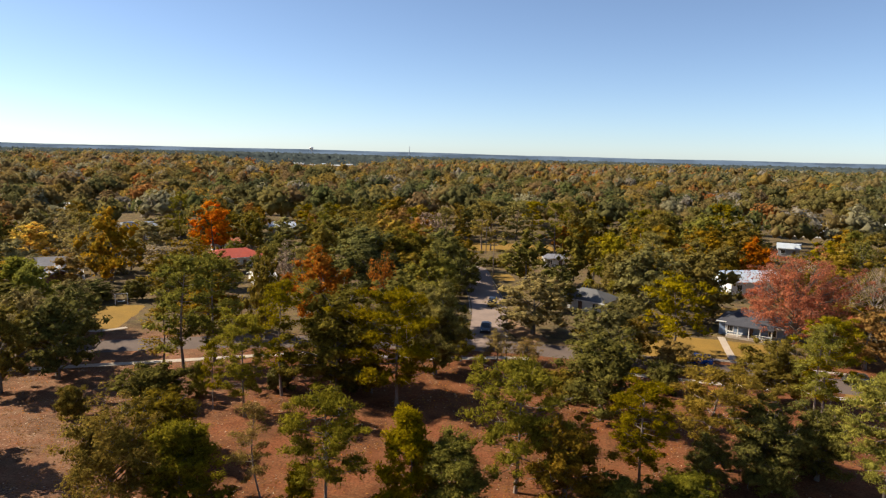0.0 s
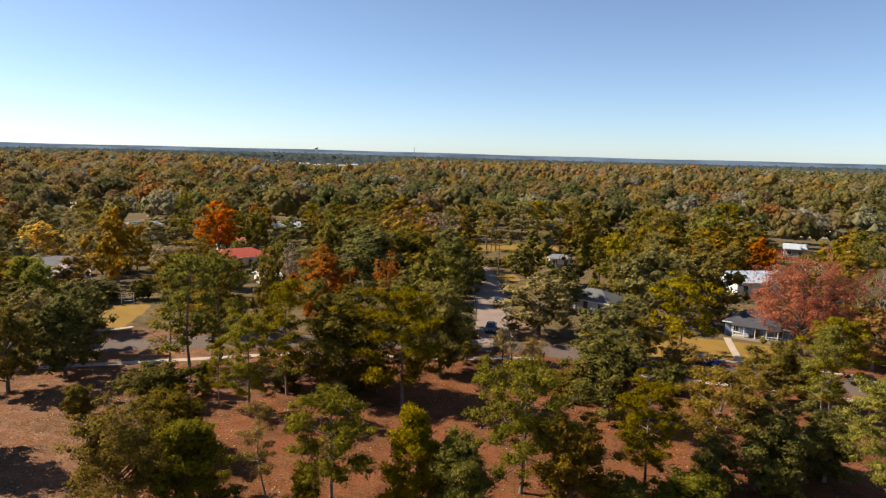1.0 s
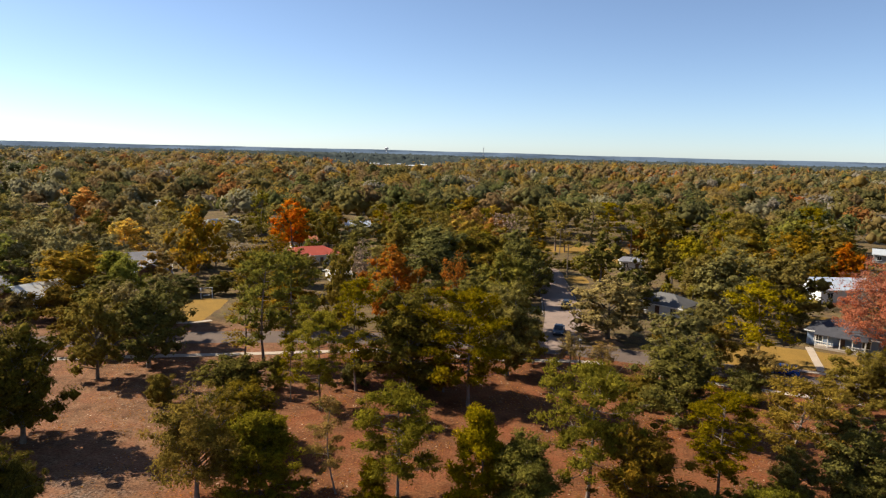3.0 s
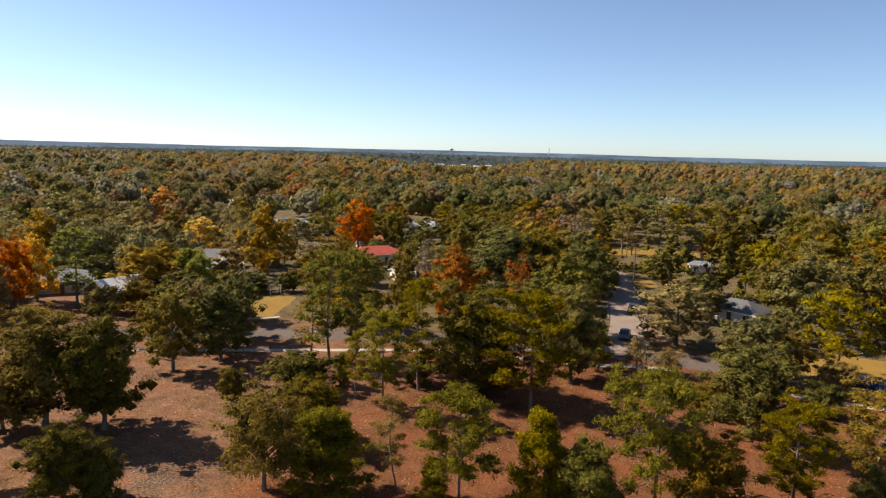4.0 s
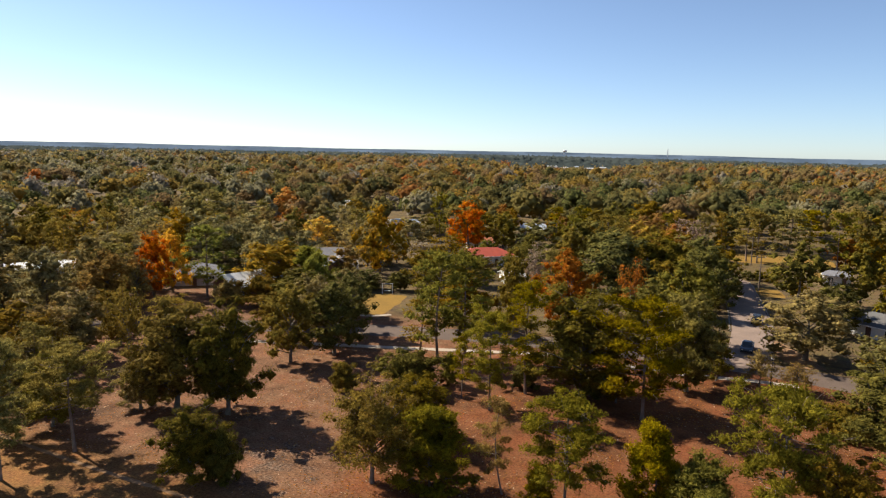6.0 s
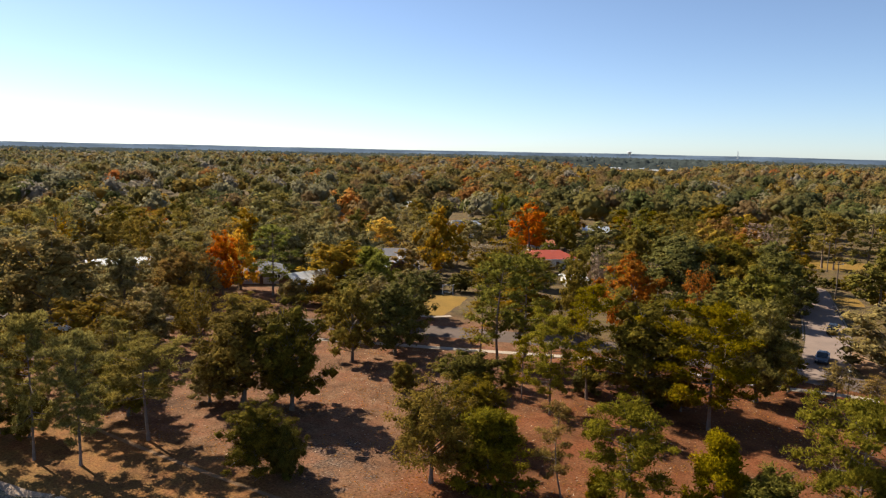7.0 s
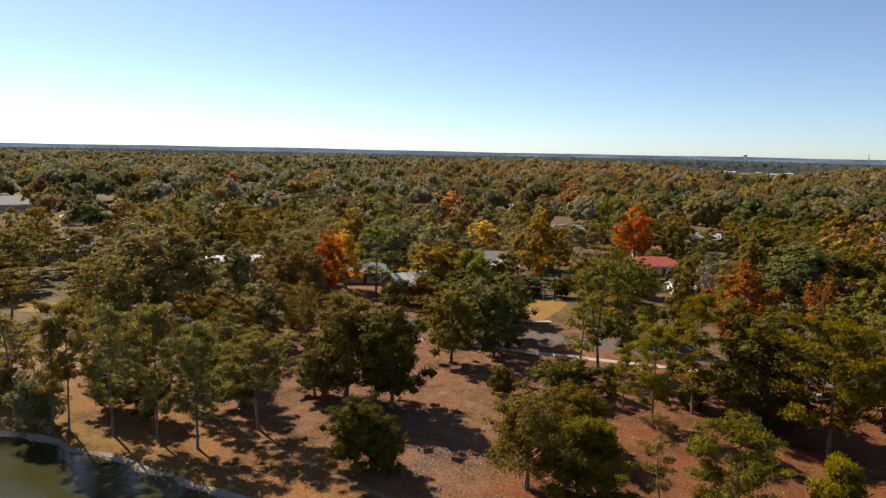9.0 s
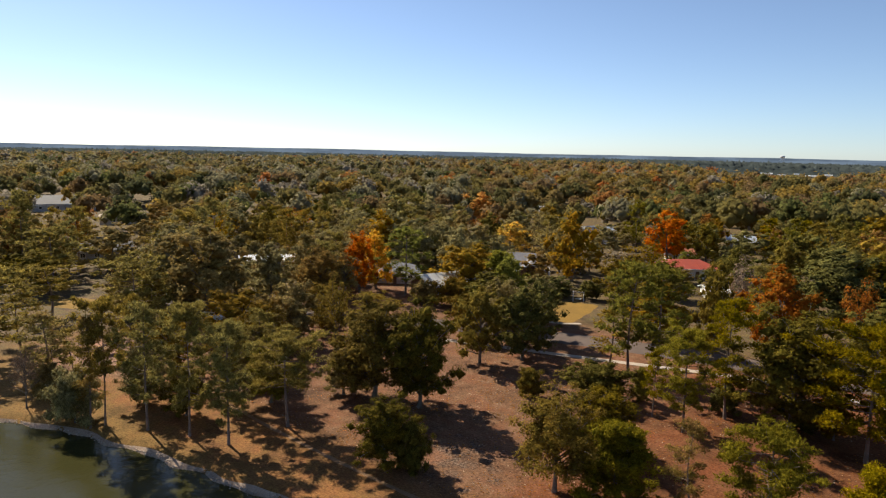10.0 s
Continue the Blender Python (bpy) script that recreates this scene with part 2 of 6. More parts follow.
def tree_meshes(kind, variant, detail):
    h, r, low, limbs, per, clump, flat, count, length, width, needle = SHAPE[kind]
    rng = np.random.default_rng(sum(map(ord, kind)) * 7 + variant)
    if detail == 1:
        limbs, per, count, length, width, clump = int(limbs * 0.7), max(per - 1, 2), int(count * 0.42), length * 1.55, width * 1.8, clump * 1.15
    elif detail == 2:
        limbs, per, count, length, width, clump = int(limbs * 0.5), max(per - 2, 2), int(count * 0.28), length * 2.1, width * 2.3, clump * 1.4
    pine = "pine" in kind
    parts, centres, sizes = [], [], []
    bend = rng.normal(size=2) * h * (0.035 if kind in ("thinpine", "flatpine") else 0.02 if pine else 0.035)
    steps = 9 if detail == 0 else 4

    def spine(f):
        return np.array([bend[0] * math.sin(f * 2.6), bend[1] * math.sin(f * 3.3 + 0.5) - bend[1] * math.sin(0.5), h * f])

    top = 0.97 if pine else 0.66
    girth = h * (GIRTH[kind] if pine else 0.021)
    parts.append(tube([spine(top * i / steps) - np.array([0, 0, 0.15 if i == 0 else 0]) for i in range(steps + 1)],
                      [girth * (1.35 if i == 0 else 1.0) * (1 - 0.82 * i / steps) + 0.015 for i in range(steps + 1)], (8, 5, 4)[detail]))
    turn = rng.random() * 6.28
    lean = rng.normal(size=2) * 0.10
    for i in range(limbs):
        f = (i + 0.5) / limbs
        turn += 2.4 + rng.normal() * 0.35
        if pine:
            at_h = low + (0.96 - low) * f + rng.normal() * 0.012
            reach = PINE_REACH[kind](f) * r * (0.55 + 0.50 * rng.random()) * (1 + lean[0] * math.cos(turn) + lean[1] * math.sin(turn))
            start = spine(at_h)
            end = start + np.array([math.cos(turn) * reach, math.sin(turn) * reach, reach * (0.05 + 0.45 * f) + rng.normal() * 0.45])
            end[2] = min(end[2], h * 0.99)
            mid = (start + end) / 2 + np.array([0, 0, -0.08 * reach]) + rng.normal(size=3) * 0.14
        else:
            # ends spread over an uneven egg-shaped surface
            zf = 1 - (1.72 if kind in ("oak", "bush") else 1.5) * f
            ring = math.sqrt(max(0.0, 1 - zf * zf)) if zf > 0 else math.sqrt(max(0.05, 1 - (zf * 0.8) ** 2))
            grow = (0.56 + 0.52 * rng.random()) * (1 + lean[0] * math.cos(turn) + lean[1] * math.sin(turn))
            mid_h = low + (1 - low) * (0.42 if kind != "bush" else 0.45)
            end = np.array([math.cos(turn) * ring * r * grow, math.sin(turn) * ring * r * grow, h * (mid_h + (1 - mid_h) * zf * (0.80 + 0.20 * grow))])
            end[2] = max(end[2], h * low * 1.05)
            start = spine(min(0.62, max(low * 0.9, end[2] / h * 0.62)))
            mid = start * 0.45 + end * 0.55 + np.array([0, 0, 0.05 * h * (1 if zf < 0.4 else 0)]) + rng.normal(size=3) * 0.25
        thick = girth * (0.38 if pine else 0.38) * (1 - 0.45 * f if pine else 0.7 + 0.5 * rng.random())
        if detail < 2 or kind in ("sparse", "wispy", "bare"):
            parts.append(tube([start, mid, end], [thick, thick * 0.65, 0.02], 3 if detail else 5))
        twigs = 0 if detail else 2 if kind not in ("bare", "sparse", "wispy") else 5
        for _ in range(twigs):
            q = 0.35 + 0.6 * rng.random()
            p0 = (mid + (end - mid) * (q * 2 - 1)) if q > 0.5 else (start + (mid - start) * q * 2)
            p1 = p0 + (end - start) * 0.22 + rng.normal(size=3) * r * 0.14 + np.array([0, 0, 0.25])
            parts.append(tube([p0, (p0 + p1) / 2 + rng.normal(size=3) * 0.1, p1], [thick * 0.4, thick * 0.28, 0.012], 3))
            if kind in ("sparse", "wispy"):
                centres.append(p1)
                sizes.append(clump * 0.8)
        for k in range(per):
            q = 1 - (0.42 if pine else 0.60) * (k / max(per - 1, 1))
            p = mid + (end - mid) * (q * 2 - 1) if q > 0.5 else start + (mid - start) * q * 2
            centres.append(p + rng.normal(size=3) * r * (np.array([0.14, 0.14, 0.06]) if pine else np.array([0.13, 0.13, 0.08])))
            sizes.append(clump * (0.6 + 0.75 * rng.random()))
    if pine:
        for _ in range(7 if kind in ("pine", "broadpine", "flatpine") else 4):
            centres.append(spine(0.95) + rng.normal(size=3) * np.array([r * 0.15, r * 0.15, 0.35]))
            sizes.append(clump * 0.85)
    tv, tf = join(parts)
    tv = np.asarray(tv, dtype=float)
    cv = cf = None
    if centres and count:
        centres, sizes = np.array(centres), np.array(sizes)
        cv, cf = leaves(rng, centres, sizes, flat, count, length, width, needle, np.array([0, 0, h * 0.5]))
        cv, cf = merge((cv, cf), clumps(rng, centres, sizes * CORE[kind], flat, 0.3, (DIAMOND_V, DIAMOND_F)))
    elif kind == "bare":
        # fine leafless twigs
        tw = []
        ends = rng.normal(size=(520, 3))
        ends /= np.linalg.norm(ends, axis=1)[:, None]
        for d in ends:
            d[2] = abs(d[2])
            p = np.array([0, 0, h * 0.45]) + d * np.array([r, r, h * 0.5]) * (0.45 + 0.5 * rng.random())
            w = d * 0.9 + rng.normal(size=3) * 0.45
            tw.append(tube([p - w * 0.3, p + w * 0.4 + rng.normal(size=3) * 0.08, p + w], [0.045, 0.03, 0.012], 3))
        cv, cf = join(tw)
        cv, cf = np.asarray(cv, dtype=float), np.asarray(cf)
    # the crown's real spread and height
    spread, peak = np.percentile(np.hypot(cv[:, 0], cv[:, 1]), 93 if pine else 95 if kind in ("sparse", "wispy") else 91), np.percentile(cv[:, 2], 99.7)
    k = np.array([r / spread, r / spread, h / peak])
    trunk = mesh_of("trunk", tv * k, tf, [BARK if pine else BARK_GREY], True)
    crown = mesh_of("crown", cv * k, cf, [LEAF["greytwig" if kind == "bare" else "olive"]], True)
    return trunk, crown, h, r


MESHES, PLANTED = {}, [0]
TREE_NAME = {"pine": "pine_tree", "broadpine": "pine_tree", "flatpine": "pine_tree", "thinpine": "pine_tree", "youngpine": "young_pine_tree", "oak": "broadleaf_tree", "bush": "evergreen_shrub", "sparse": "thin_leaved_tree", "wispy": "wide_broadleaf_tree", "bare": "bare_tree"}
TREE_WORDS = {"pine": "tall pine with {} needle clumps", "broadpine": "spreading pine with {} needle clumps", "flatpine": "flat-topped pine with {} needle clumps, bare lower trunk", "thinpine": "slender pine with {} needles, long trunk", "youngpine": "bushy young pine with {} needles",
              "oak": "round broadleaf tree with dense {} foliage", "bush": "low rounded shrub with dense {} leaves", "sparse": "broadleaf tree with thin {} autumn foliage", "wispy": "wide spreading tree with thin {} autumn foliage", "bare": "leafless tree with fine {} twigs"}


def tree(kind, x, y, height, radius, colour):
    """One tree of its own: trunk and crown under an empty at its foot."""
    PLANTED[0] += 1
    variant = PLANTED[0] % VARIANTS
    reach = math.hypot(x, y)
    key = (kind, variant, 0 if reach < 104 or kind == "wispy" else 1 if reach < 172 else 2)
    if key not in MESHES:
        MESHES[key] = tree_meshes(*key)
    trunk, crown, h, r = MESHES[key]
    root = new(TREE_NAME[kind])
    root.location = (x, y, 0)
    root.rotation_euler = (0, 0, PLANTED[0] * 2.399)
    root.scale = (radius / r, radius / r, height / h)
    for name, me, mat in (("trunk", trunk, None), ("crown", crown, LEAF[colour])):
        if me:
            part_ = new(name, me)
            part_.parent = root
            if mat:
                part_.material_slots[0].link = "OBJECT"
                part_.material_slots[0].material = mat
    where = "beside the pond" if y < 50 else "in the park" if y < 105 else "among the houses"
    tagged(root, TREE_WORDS[kind].format(LOOK[colour]) + " " + where, "shrub" if kind == "bush" else "tree", "trees")
    return root


# ---- ground, pond, roads ----
GRASS = plain_material("lawn_grass", (0.255, 0.150, 0.031), (0.195, 0.118, 0.027), 0.25, 0.95, fine=9, detail_amount=0.35, bump=0.6, specular=0.1)
# Street asphalt is darkened in its colour for tree shade that falls short.
ASPHALT = plain_material("worn_shaded_asphalt", (0.130, 0.094, 0.074), (0.098, 0.071, 0.057), 0.3, 0.9, fine=25, detail_amount=0.18, specular=0.25)
PALE_ASPHALT = plain_material("pale_tan_asphalt", (0.265, 0.195, 0.155), (0.20, 0.148, 0.118), 0.3, 0.9, fine=25, detail_amount=0.18, specular=0.2)
CONCRETE = plain_material("pale_concrete", (0.42, 0.345, 0.265), (0.33, 0.27, 0.21), 0.6, 0.9, fine=20, detail_amount=0.2)
KERB = plain_material("kerb_concrete", (0.20, 0.17, 0.14), (0.16, 0.13, 0.11), 0.8, 0.9, fine=20)
SAND = plain_material("sandy_path", (0.25, 0.155, 0.085), (0.20, 0.115, 0.06), 0.5, 0.95, fine=8, detail_amount=0.3, specular=0.1)
BANK_SAND = plain_material("washed_sand", (0.36, 0.27, 0.20), (0.25, 0.18, 0.13), 0.8, 0.95, fine=6, detail_amount=0.35, specular=0.1)
STONE = plain_material("bank_stone", (0.46, 0.38, 0.30), (0.28, 0.22, 0.17), 2.0, 0.9, fine=15)

SHORE_X = (-260, -130, -94, -86.5, -72.5, -55, -40, -10, 80, 160)
SHORE_Y = (-60, 2, 22.6, 26.8, 31.1, 35.0, 37.4, 38.5, 35, 10)


def shore(x, y=0.0):
    return np.interp(x, SHORE_X, SHORE_Y) + 0.5 * np.sin(np.asarray(x) * 0.9) * np.sin(np.asarray(x) * 0.23 + 1)


def ground_material():
    m, nodes, links, out = material("park_ground")
    tex, split = nodes.new("ShaderNodeTexCoord"), nodes.new("ShaderNodeSeparateXYZ")
    o = tex.outputs["Object"]
    links.new(o, split.inputs[0])

    def cover(source, low, high):
        n = nodes.new("ShaderNodeMapRange")
        n.inputs["From Min"].default_value, n.inputs["From Max"].default_value = low, high
        links.new(source, n.inputs["Value"])
        return n.outputs["Result"]

    def add(a, b, k):
        n = nodes.new("ShaderNodeMath")
        n.operation = "MULTIPLY_ADD"
        links.new(b, n.inputs[0])
        n.inputs[1].default_value = k
        links.new(a, n.inputs[2])
        return n.outputs[0]

    wide, middle, fine = noise_node(nodes, links, 0.06, 5, 0.6, o), noise_node(nodes, links, 0.5, 5, 0.65, o), noise_node(nodes, links, 3.5, 4, 0.7, o)
    straw = mix_colour(nodes, links, "MIX", cover(middle.outputs["Fac"], 0.35, 0.65), (0.132, 0.046, 0.017), (0.166, 0.070, 0.030))
    litter = mix_colour(nodes, links, "MIX", cover(middle.outputs["Fac"], 0.4, 0.7), (0.150, 0.070, 0.035), (0.215, 0.118, 0.066))
    grass = mix_colour(nodes, links, "MIX", cover(middle.outputs["Fac"], 0.35, 0.65), (0.215, 0.110, 0.034), (0.185, 0.084, 0.032))
    floor = mix_colour(nodes, links, "MIX", cover(middle.outputs["Fac"], 0.35, 0.65), (0.10, 0.065, 0.04), (0.14, 0.105, 0.04))
    # leaf litter with pine straw under the pines
    base = mix_colour(nodes, links, "MIX", cover(add(split.outputs["X"], wide.outputs["Fac"], 40.0), -25.0, -12.0), litter, straw)
    # dry grass along the pond
    base = mix_colour(nodes, links, "MIX", cover(add(split.outputs["Y"], wide.outputs["Fac"], 12.0), 56.0, 50.0), base, grass)
    # sandy patch painted dark with flecks as dappled shade; greener grass by the water
    shade_spot = nodes.new("ShaderNodeVectorMath")
    shade_spot.operation = "DISTANCE"
    links.new(o, shade_spot.inputs[0])
    shade_spot.inputs[1].default_value = (-46.0, 54.0, 0.0)
    sandy = cover(add(shade_spot.outputs["Value"], middle.outputs["Fac"], 44.0), 27.0, 19.0)
    bare = mix_colour(nodes, links, "MIX", cover(fine.outputs["Fac"], 0.38, 0.66), (0.060, 0.034, 0.022), (0.215, 0.150, 0.110))
    base = mix_colour(nodes, links, "MIX", sandy, base, bare)
    base = mix_colour(nodes, links, "MIX", cover(add(split.outputs["Y"], middle.outputs["Fac"], 9.0), 41.0, 37.0), base, (0.190, 0.108, 0.032))
    pale = nodes.new("ShaderNodeVectorMath")
    pale.operation = "DISTANCE"
    links.new(o, pale.inputs[0])
    pale.inputs[1].default_value = (-112.0, 46.0, 0.0)
    base = mix_colour(nodes, links, "MIX", cover(add(pale.outputs["Value"], middle.outputs["Fac"], 14.0), 24.0, 14.0), base, (0.27, 0.155, 0.105))
    # garden and forest floor beyond the street
    base = mix_colour(nodes, links, "MIX", cover(add(split.outputs["Y"], wide.outputs["Fac"], 10.0), 118.0, 126.0), base, floor)
    base = mix_colour(nodes, links, "MIX", cover(split.outputs["X"], -118.0, -135.0), base, floor)
    # bare, mossy and leaf-strewn patches
    stains = noise_node(nodes, links, 0.17, 6, 0.7, o)
    tone = ramp(nodes, [(0.34, (0.55, 0.56, 0.56)), (0.48, (0.95, 0.98, 0.95)), (0.60, (1.12, 1.02, 0.98)), (0.74, (1.45, 1.5, 1.6))])
    links.new(stains.outputs["Fac"], tone.inputs["Fac"])
    base = mix_colour(nodes, links, "MULTIPLY", 1.0, base, tone.outputs["Color"])
    speck = ramp(nodes, [(0.3, (0.45, 0.43, 0.42)), (0.5, (1, 1, 1)), (0.70, (1.5, 1.5, 1.55))])
    links.new(fine.outputs["Fac"], speck.inputs["Fac"])
    base = mix_colour(nodes, links, "MULTIPLY", 1.0, base, speck.outputs["Color"])
    bsdf, bump = nodes.new("ShaderNodeBsdfPrincipled"), nodes.new("ShaderNodeBump")
    bsdf.inputs["Roughness"].default_value, bsdf.inputs["Specular IOR Level"].default_value = 0.95, 0.1
    bump.inputs["Strength"].default_value, bump.inputs["Distance"].default_value = 0.6, 0.15
    links.new(fine.outputs["Fac"], bump.inputs["Height"])
    links.new(bump.outputs["Normal"], bsdf.inputs["Normal"])
    links.new(base, bsdf.inputs["Base Color"])
    links.new(bsdf.outputs[0], out.inputs["Surface"])
    return m


def steps_out(low, high, step, far):
    mid = list(np.arange(low, high + 0.1, step))
    down, up, d = [], [], step
    while (down[-1] if down else low) > -far:
        d *= 1.35
        down.append((down[-1] if down else low) - d)
    d = step
    while (up[-1] if up else high) < far:
        d *= 1.35
        up.append((up[-1] if up else high) + d)
    return np.array(down[::-1] + mid + up)


def grid_sheet(name, xs, ys, height, mat):
    X, Y = np.meshgrid(xs, ys, indexing="ij")
    verts = np.stack([X.ravel(), Y.ravel(), height(X, Y).ravel()], axis=1)
    ny = len(ys)
    i, j = np.meshgrid(np.arange(len(xs) - 1), np.arange(ny - 1), indexing="ij")
    k = (i * ny + j).ravel()
    return new(name, mesh_of(name, verts, np.stack([k, k + ny, k + ny + 1, k + 1], axis=1), [mat], True))


def lie(X, Y):
    inside = shore(X) - Y
    inside = np.minimum(inside, Y + 150)
    return np.where(inside > -1.2, -np.clip((inside + 1.2) / 3.5, 0, 1) * 1.6, 0.0)


tagged(grid_sheet("ground", steps_out(-134, 60, 1.5, 4950), steps_out(-24, 58, 1.5, 4950), lie, ground_material()), "park ground under pine straw, dry grass and leaf litter", "ground", kind="structure")


def water_material():
    m, nodes, links, out = material("pond_water")
    tex = nodes.new("ShaderNodeTexCoord")
    ripples, chop = noise_node(nodes, links, 3.0, 3, 0.6, tex.outputs["Object"]), noise_node(nodes, links, 0.35, 2, 0.5, tex.outputs["Object"])
    bsdf, bump, bump2 = nodes.new("ShaderNodeBsdfPrincipled"), nodes.new("ShaderNodeBump"), nodes.new("ShaderNodeBump")
    bsdf.inputs["Base Color"].default_value = (0.040, 0.038, 0.013, 1)
    bsdf.inputs["Roughness"].default_value, bsdf.inputs["IOR"].default_value = 0.03, 1.33
    bsdf.inputs["Specular IOR Level"].default_value = 0.32
    bump.inputs["Strength"].default_value, bump.inputs["Distance"].default_value = 0.45, 0.05
    bump2.inputs["Strength"].default_value, bump2.inputs["Distance"].default_value = 0.3, 0.2
    links.new(ripples.outputs["Fac"], bump.inputs["Height"])
    links.new(chop.outputs["Fac"], bump2.inputs["Height"])
    links.new(bump2.outputs["Normal"], bump.inputs["Normal"])
    links.new(bump.outputs["Normal"], bsdf.inputs["Normal"])
    links.new(bsdf.outputs[0], out.inputs["Surface"])
    return m


tagged(grid_sheet("water", np.linspace(-270, 165, 30), np.linspace(-149, 40, 20), lambda X, Y: np.full(X.shape, -0.55), water_material()), "brown rippled pond water", "water", kind="structure")


def smooth_line(points, step=2.0):
    """A rounded line through the given points."""
    pts = [Vector((*p, 0)) for p in points]
    pts = [pts[0] * 2 - pts[1]] + pts + [pts[-1] * 2 - pts[-2]]
    out = []
    for i in range(1, len(pts) - 2):
        a, b, c, d = pts[i - 1:i + 3]
        n = max(2, int((c - b).length / step))
        for k in range(n):
            t = k / n
            out.append(0.5 * ((2 * b) + (c - a) * t + (2 * a - 5 * b + 4 * c - d) * t * t + (3 * b - a - 3 * c + d) * t ** 3))
    out.append(pts[-2])
    return out


def ribbon(name, points, width, z, mat, label, category, thick=0.0, shift=0.0, kind="structure", wobble=0.0):
    """A strip of that width along a rounded line, with a real thickness where it stands proud."""
    line = smooth_line(points)
    bm = bmesh.new()
    rows = []
    for i, p in enumerate(line):
        d = (line[min(i + 1, len(line) - 1)] - line[max(i - 1, 0)]).normalized()
        n = Vector((-d.y, d.x, 0))
        w = width / 2 * (1 + wobble * math.sin(i * 1.7) * math.sin(i * 0.61))
        l, r = p + n * (shift + w), p + n * (shift - w)
        row = [bm.verts.new((l.x, l.y, z)), bm.verts.new((r.x, r.y, z))]
        if thick:
            row = [bm.verts.new((l.x, l.y, z - thick)), *row, bm.verts.new((r.x, r.y, z - thick))]
        rows.append(row)
    for a, b in zip(rows, rows[1:]):
        for k in range(len(a) - 1):
            bm.faces.new((a[k], a[k + 1], b[k + 1], b[k]))
    bmesh.ops.recalc_face_normals(bm, faces=bm.faces)
    if bm.faces[0].normal.z < 0 and not thick:
        bmesh.ops.reverse_faces(bm, faces=bm.faces)
    me = bpy.data.meshes.new(name)
    bm.to_mesh(me)
    bm.free()
    me.materials.append(mat)
    return tagged(new(name, me), label, category, kind=kind)


STREET = ((-150, 62), (-110, 84), (-88, 96), (-66, 105.5), (-45, 112), (-20, 116), (2, 117), (26, 112), (55, 104), (90, 96), (140, 86))
AVENUE = ((-1.2, 117), (-1.2, 140), (-2.4, 157), (-4.8, 178), (-7.5, 198), (-20, 206), (-48, 212))
ribbon("road", STREET, 7.6, 0.020, ASPHALT, "worn grey asphalt street past the park", "road")
ribbon("road", AVENUE, 7.4, 0.026, PALE_ASPHALT, "worn grey asphalt side street between houses", "road")
ribbon("road", ((8, 121), (5, 128), (1, 136)), 5.0, 0.022, SAND, "sandy road shoulder at the street corner", "road")
for s in (-4.0, 4.0):
    ribbon("kerb", AVENUE[1:5], 0.3, 0.13, KERB, "pale concrete kerb along the side street", "kerb", 0.15, s)
ribbon("kerb", STREET[5:6] + ((-6, 120.9),), 0.3, 0.13, KERB, "pale concrete kerb at the street corner", "kerb", 0.15, 0.0)
ribbon("kerb", ((-4.2, 125.2), (0.4, 124.7)), 0.5, 0.05, KERB, "pale concrete stop line across the side street", "road marking", 0.05)
ribbon("pavement", ((-92, 82), (-80, 88.5), (-68, 93.3), (-54, 98.6), (-37, 105.3), (-29, 107.6), (-10, 108.0), (0, 110), (6, 110.5)), 1.5, 0.05, CONCRETE, "pale concrete footway along the park edge", "footway", 0.06)
ribbon("pavement", ((14, 106.5), (26, 104.0), (40, 101.5), (50, 98.7), (56, 97.6), (70, 94.5)), 1.4, 0.05, CONCRETE, "pale concrete footway along the street", "footway", 0.06)
ribbon("pavement", ((43.6, 130.8), (42.2, 123), (40.9, 115.6)), 1.3, 0.06, CONCRETE, "straight pale concrete garden walk to the porch", "garden walk", 0.06)
ribbon("pavement", ((29, 116.2), (36, 115.6), (44, 113.8), (60, 109.8)), 1.2, 0.055, CONCRETE, "pale concrete footway in front of the houses", "footway", 0.06)
ribbon("pavement", ((-75, 113.5), (-71, 115.0), (-68.5, 117.5)), 1.2, 0.055, CONCRETE, "short pale concrete drive apron", "drive", 0.06)
ribbon("pavement", ((-92, 47.5), (-82, 45.2), (-74, 44.6), (-61.4, 44.4), (-53, 44.5), (-44, 44.8), (-34, 45.6), (-18, 47)), 0.55, 0.012, SAND, "trodden sandy footpath through dry grass", "footpath", wobble=0.25)


def patch(name, cx, cy, w, d, turn, z, mat, label, category, seed=1):
    """A lawn or bare patch with an uneven outline."""
    rng = random.Random(seed)
    bm = bmesh.new()
    n = 40
    vs = []
    for k in range(n):
        a = 2 * math.pi * k / n
        q = 1 / max(abs(math.cos(a)), abs(math.sin(a))) ** 0.75 * rng.uniform(0.94, 1.04)
        v = Matrix.Rotation(radians(turn), 3, "Z") @ Vector((math.cos(a) * q * w / 2, math.sin(a) * q * d / 2, 0))
        vs.append(bm.verts.new((cx + v.x, cy + v.y, z)))
    bm.faces.new(vs)
    me = bpy.data.meshes.new(name)
    bm.to_mesh(me)
    bm.free()
    me.materials.append(mat)
    return tagged(new(name, me), label, category, kind="structure")


patch("lawn", -76.5, 124.0, 10, 22, 12, 0.008, GRASS, "sunny mown front lawn gone yellow", "lawn", 1)
patch("lawn", 40.0, 122.5, 26, 13, -14, 0.008, GRASS, "dry yellow front lawn", "lawn", 2)
patch("lawn", 27.0, 121.0, 9, 11, -5, 0.010, GRASS, "dry yellow front lawn", "lawn", 3)
patch("lawn", 51.0, 152.0, 10, 12, 0, 0.008, GRASS, "sunny back garden lawn", "lawn", 4)
patch("lawn", 2.0, 246.0, 36, 22, 0, 0.008, GRASS, "open sunny grass field under pines", "lawn", 5)
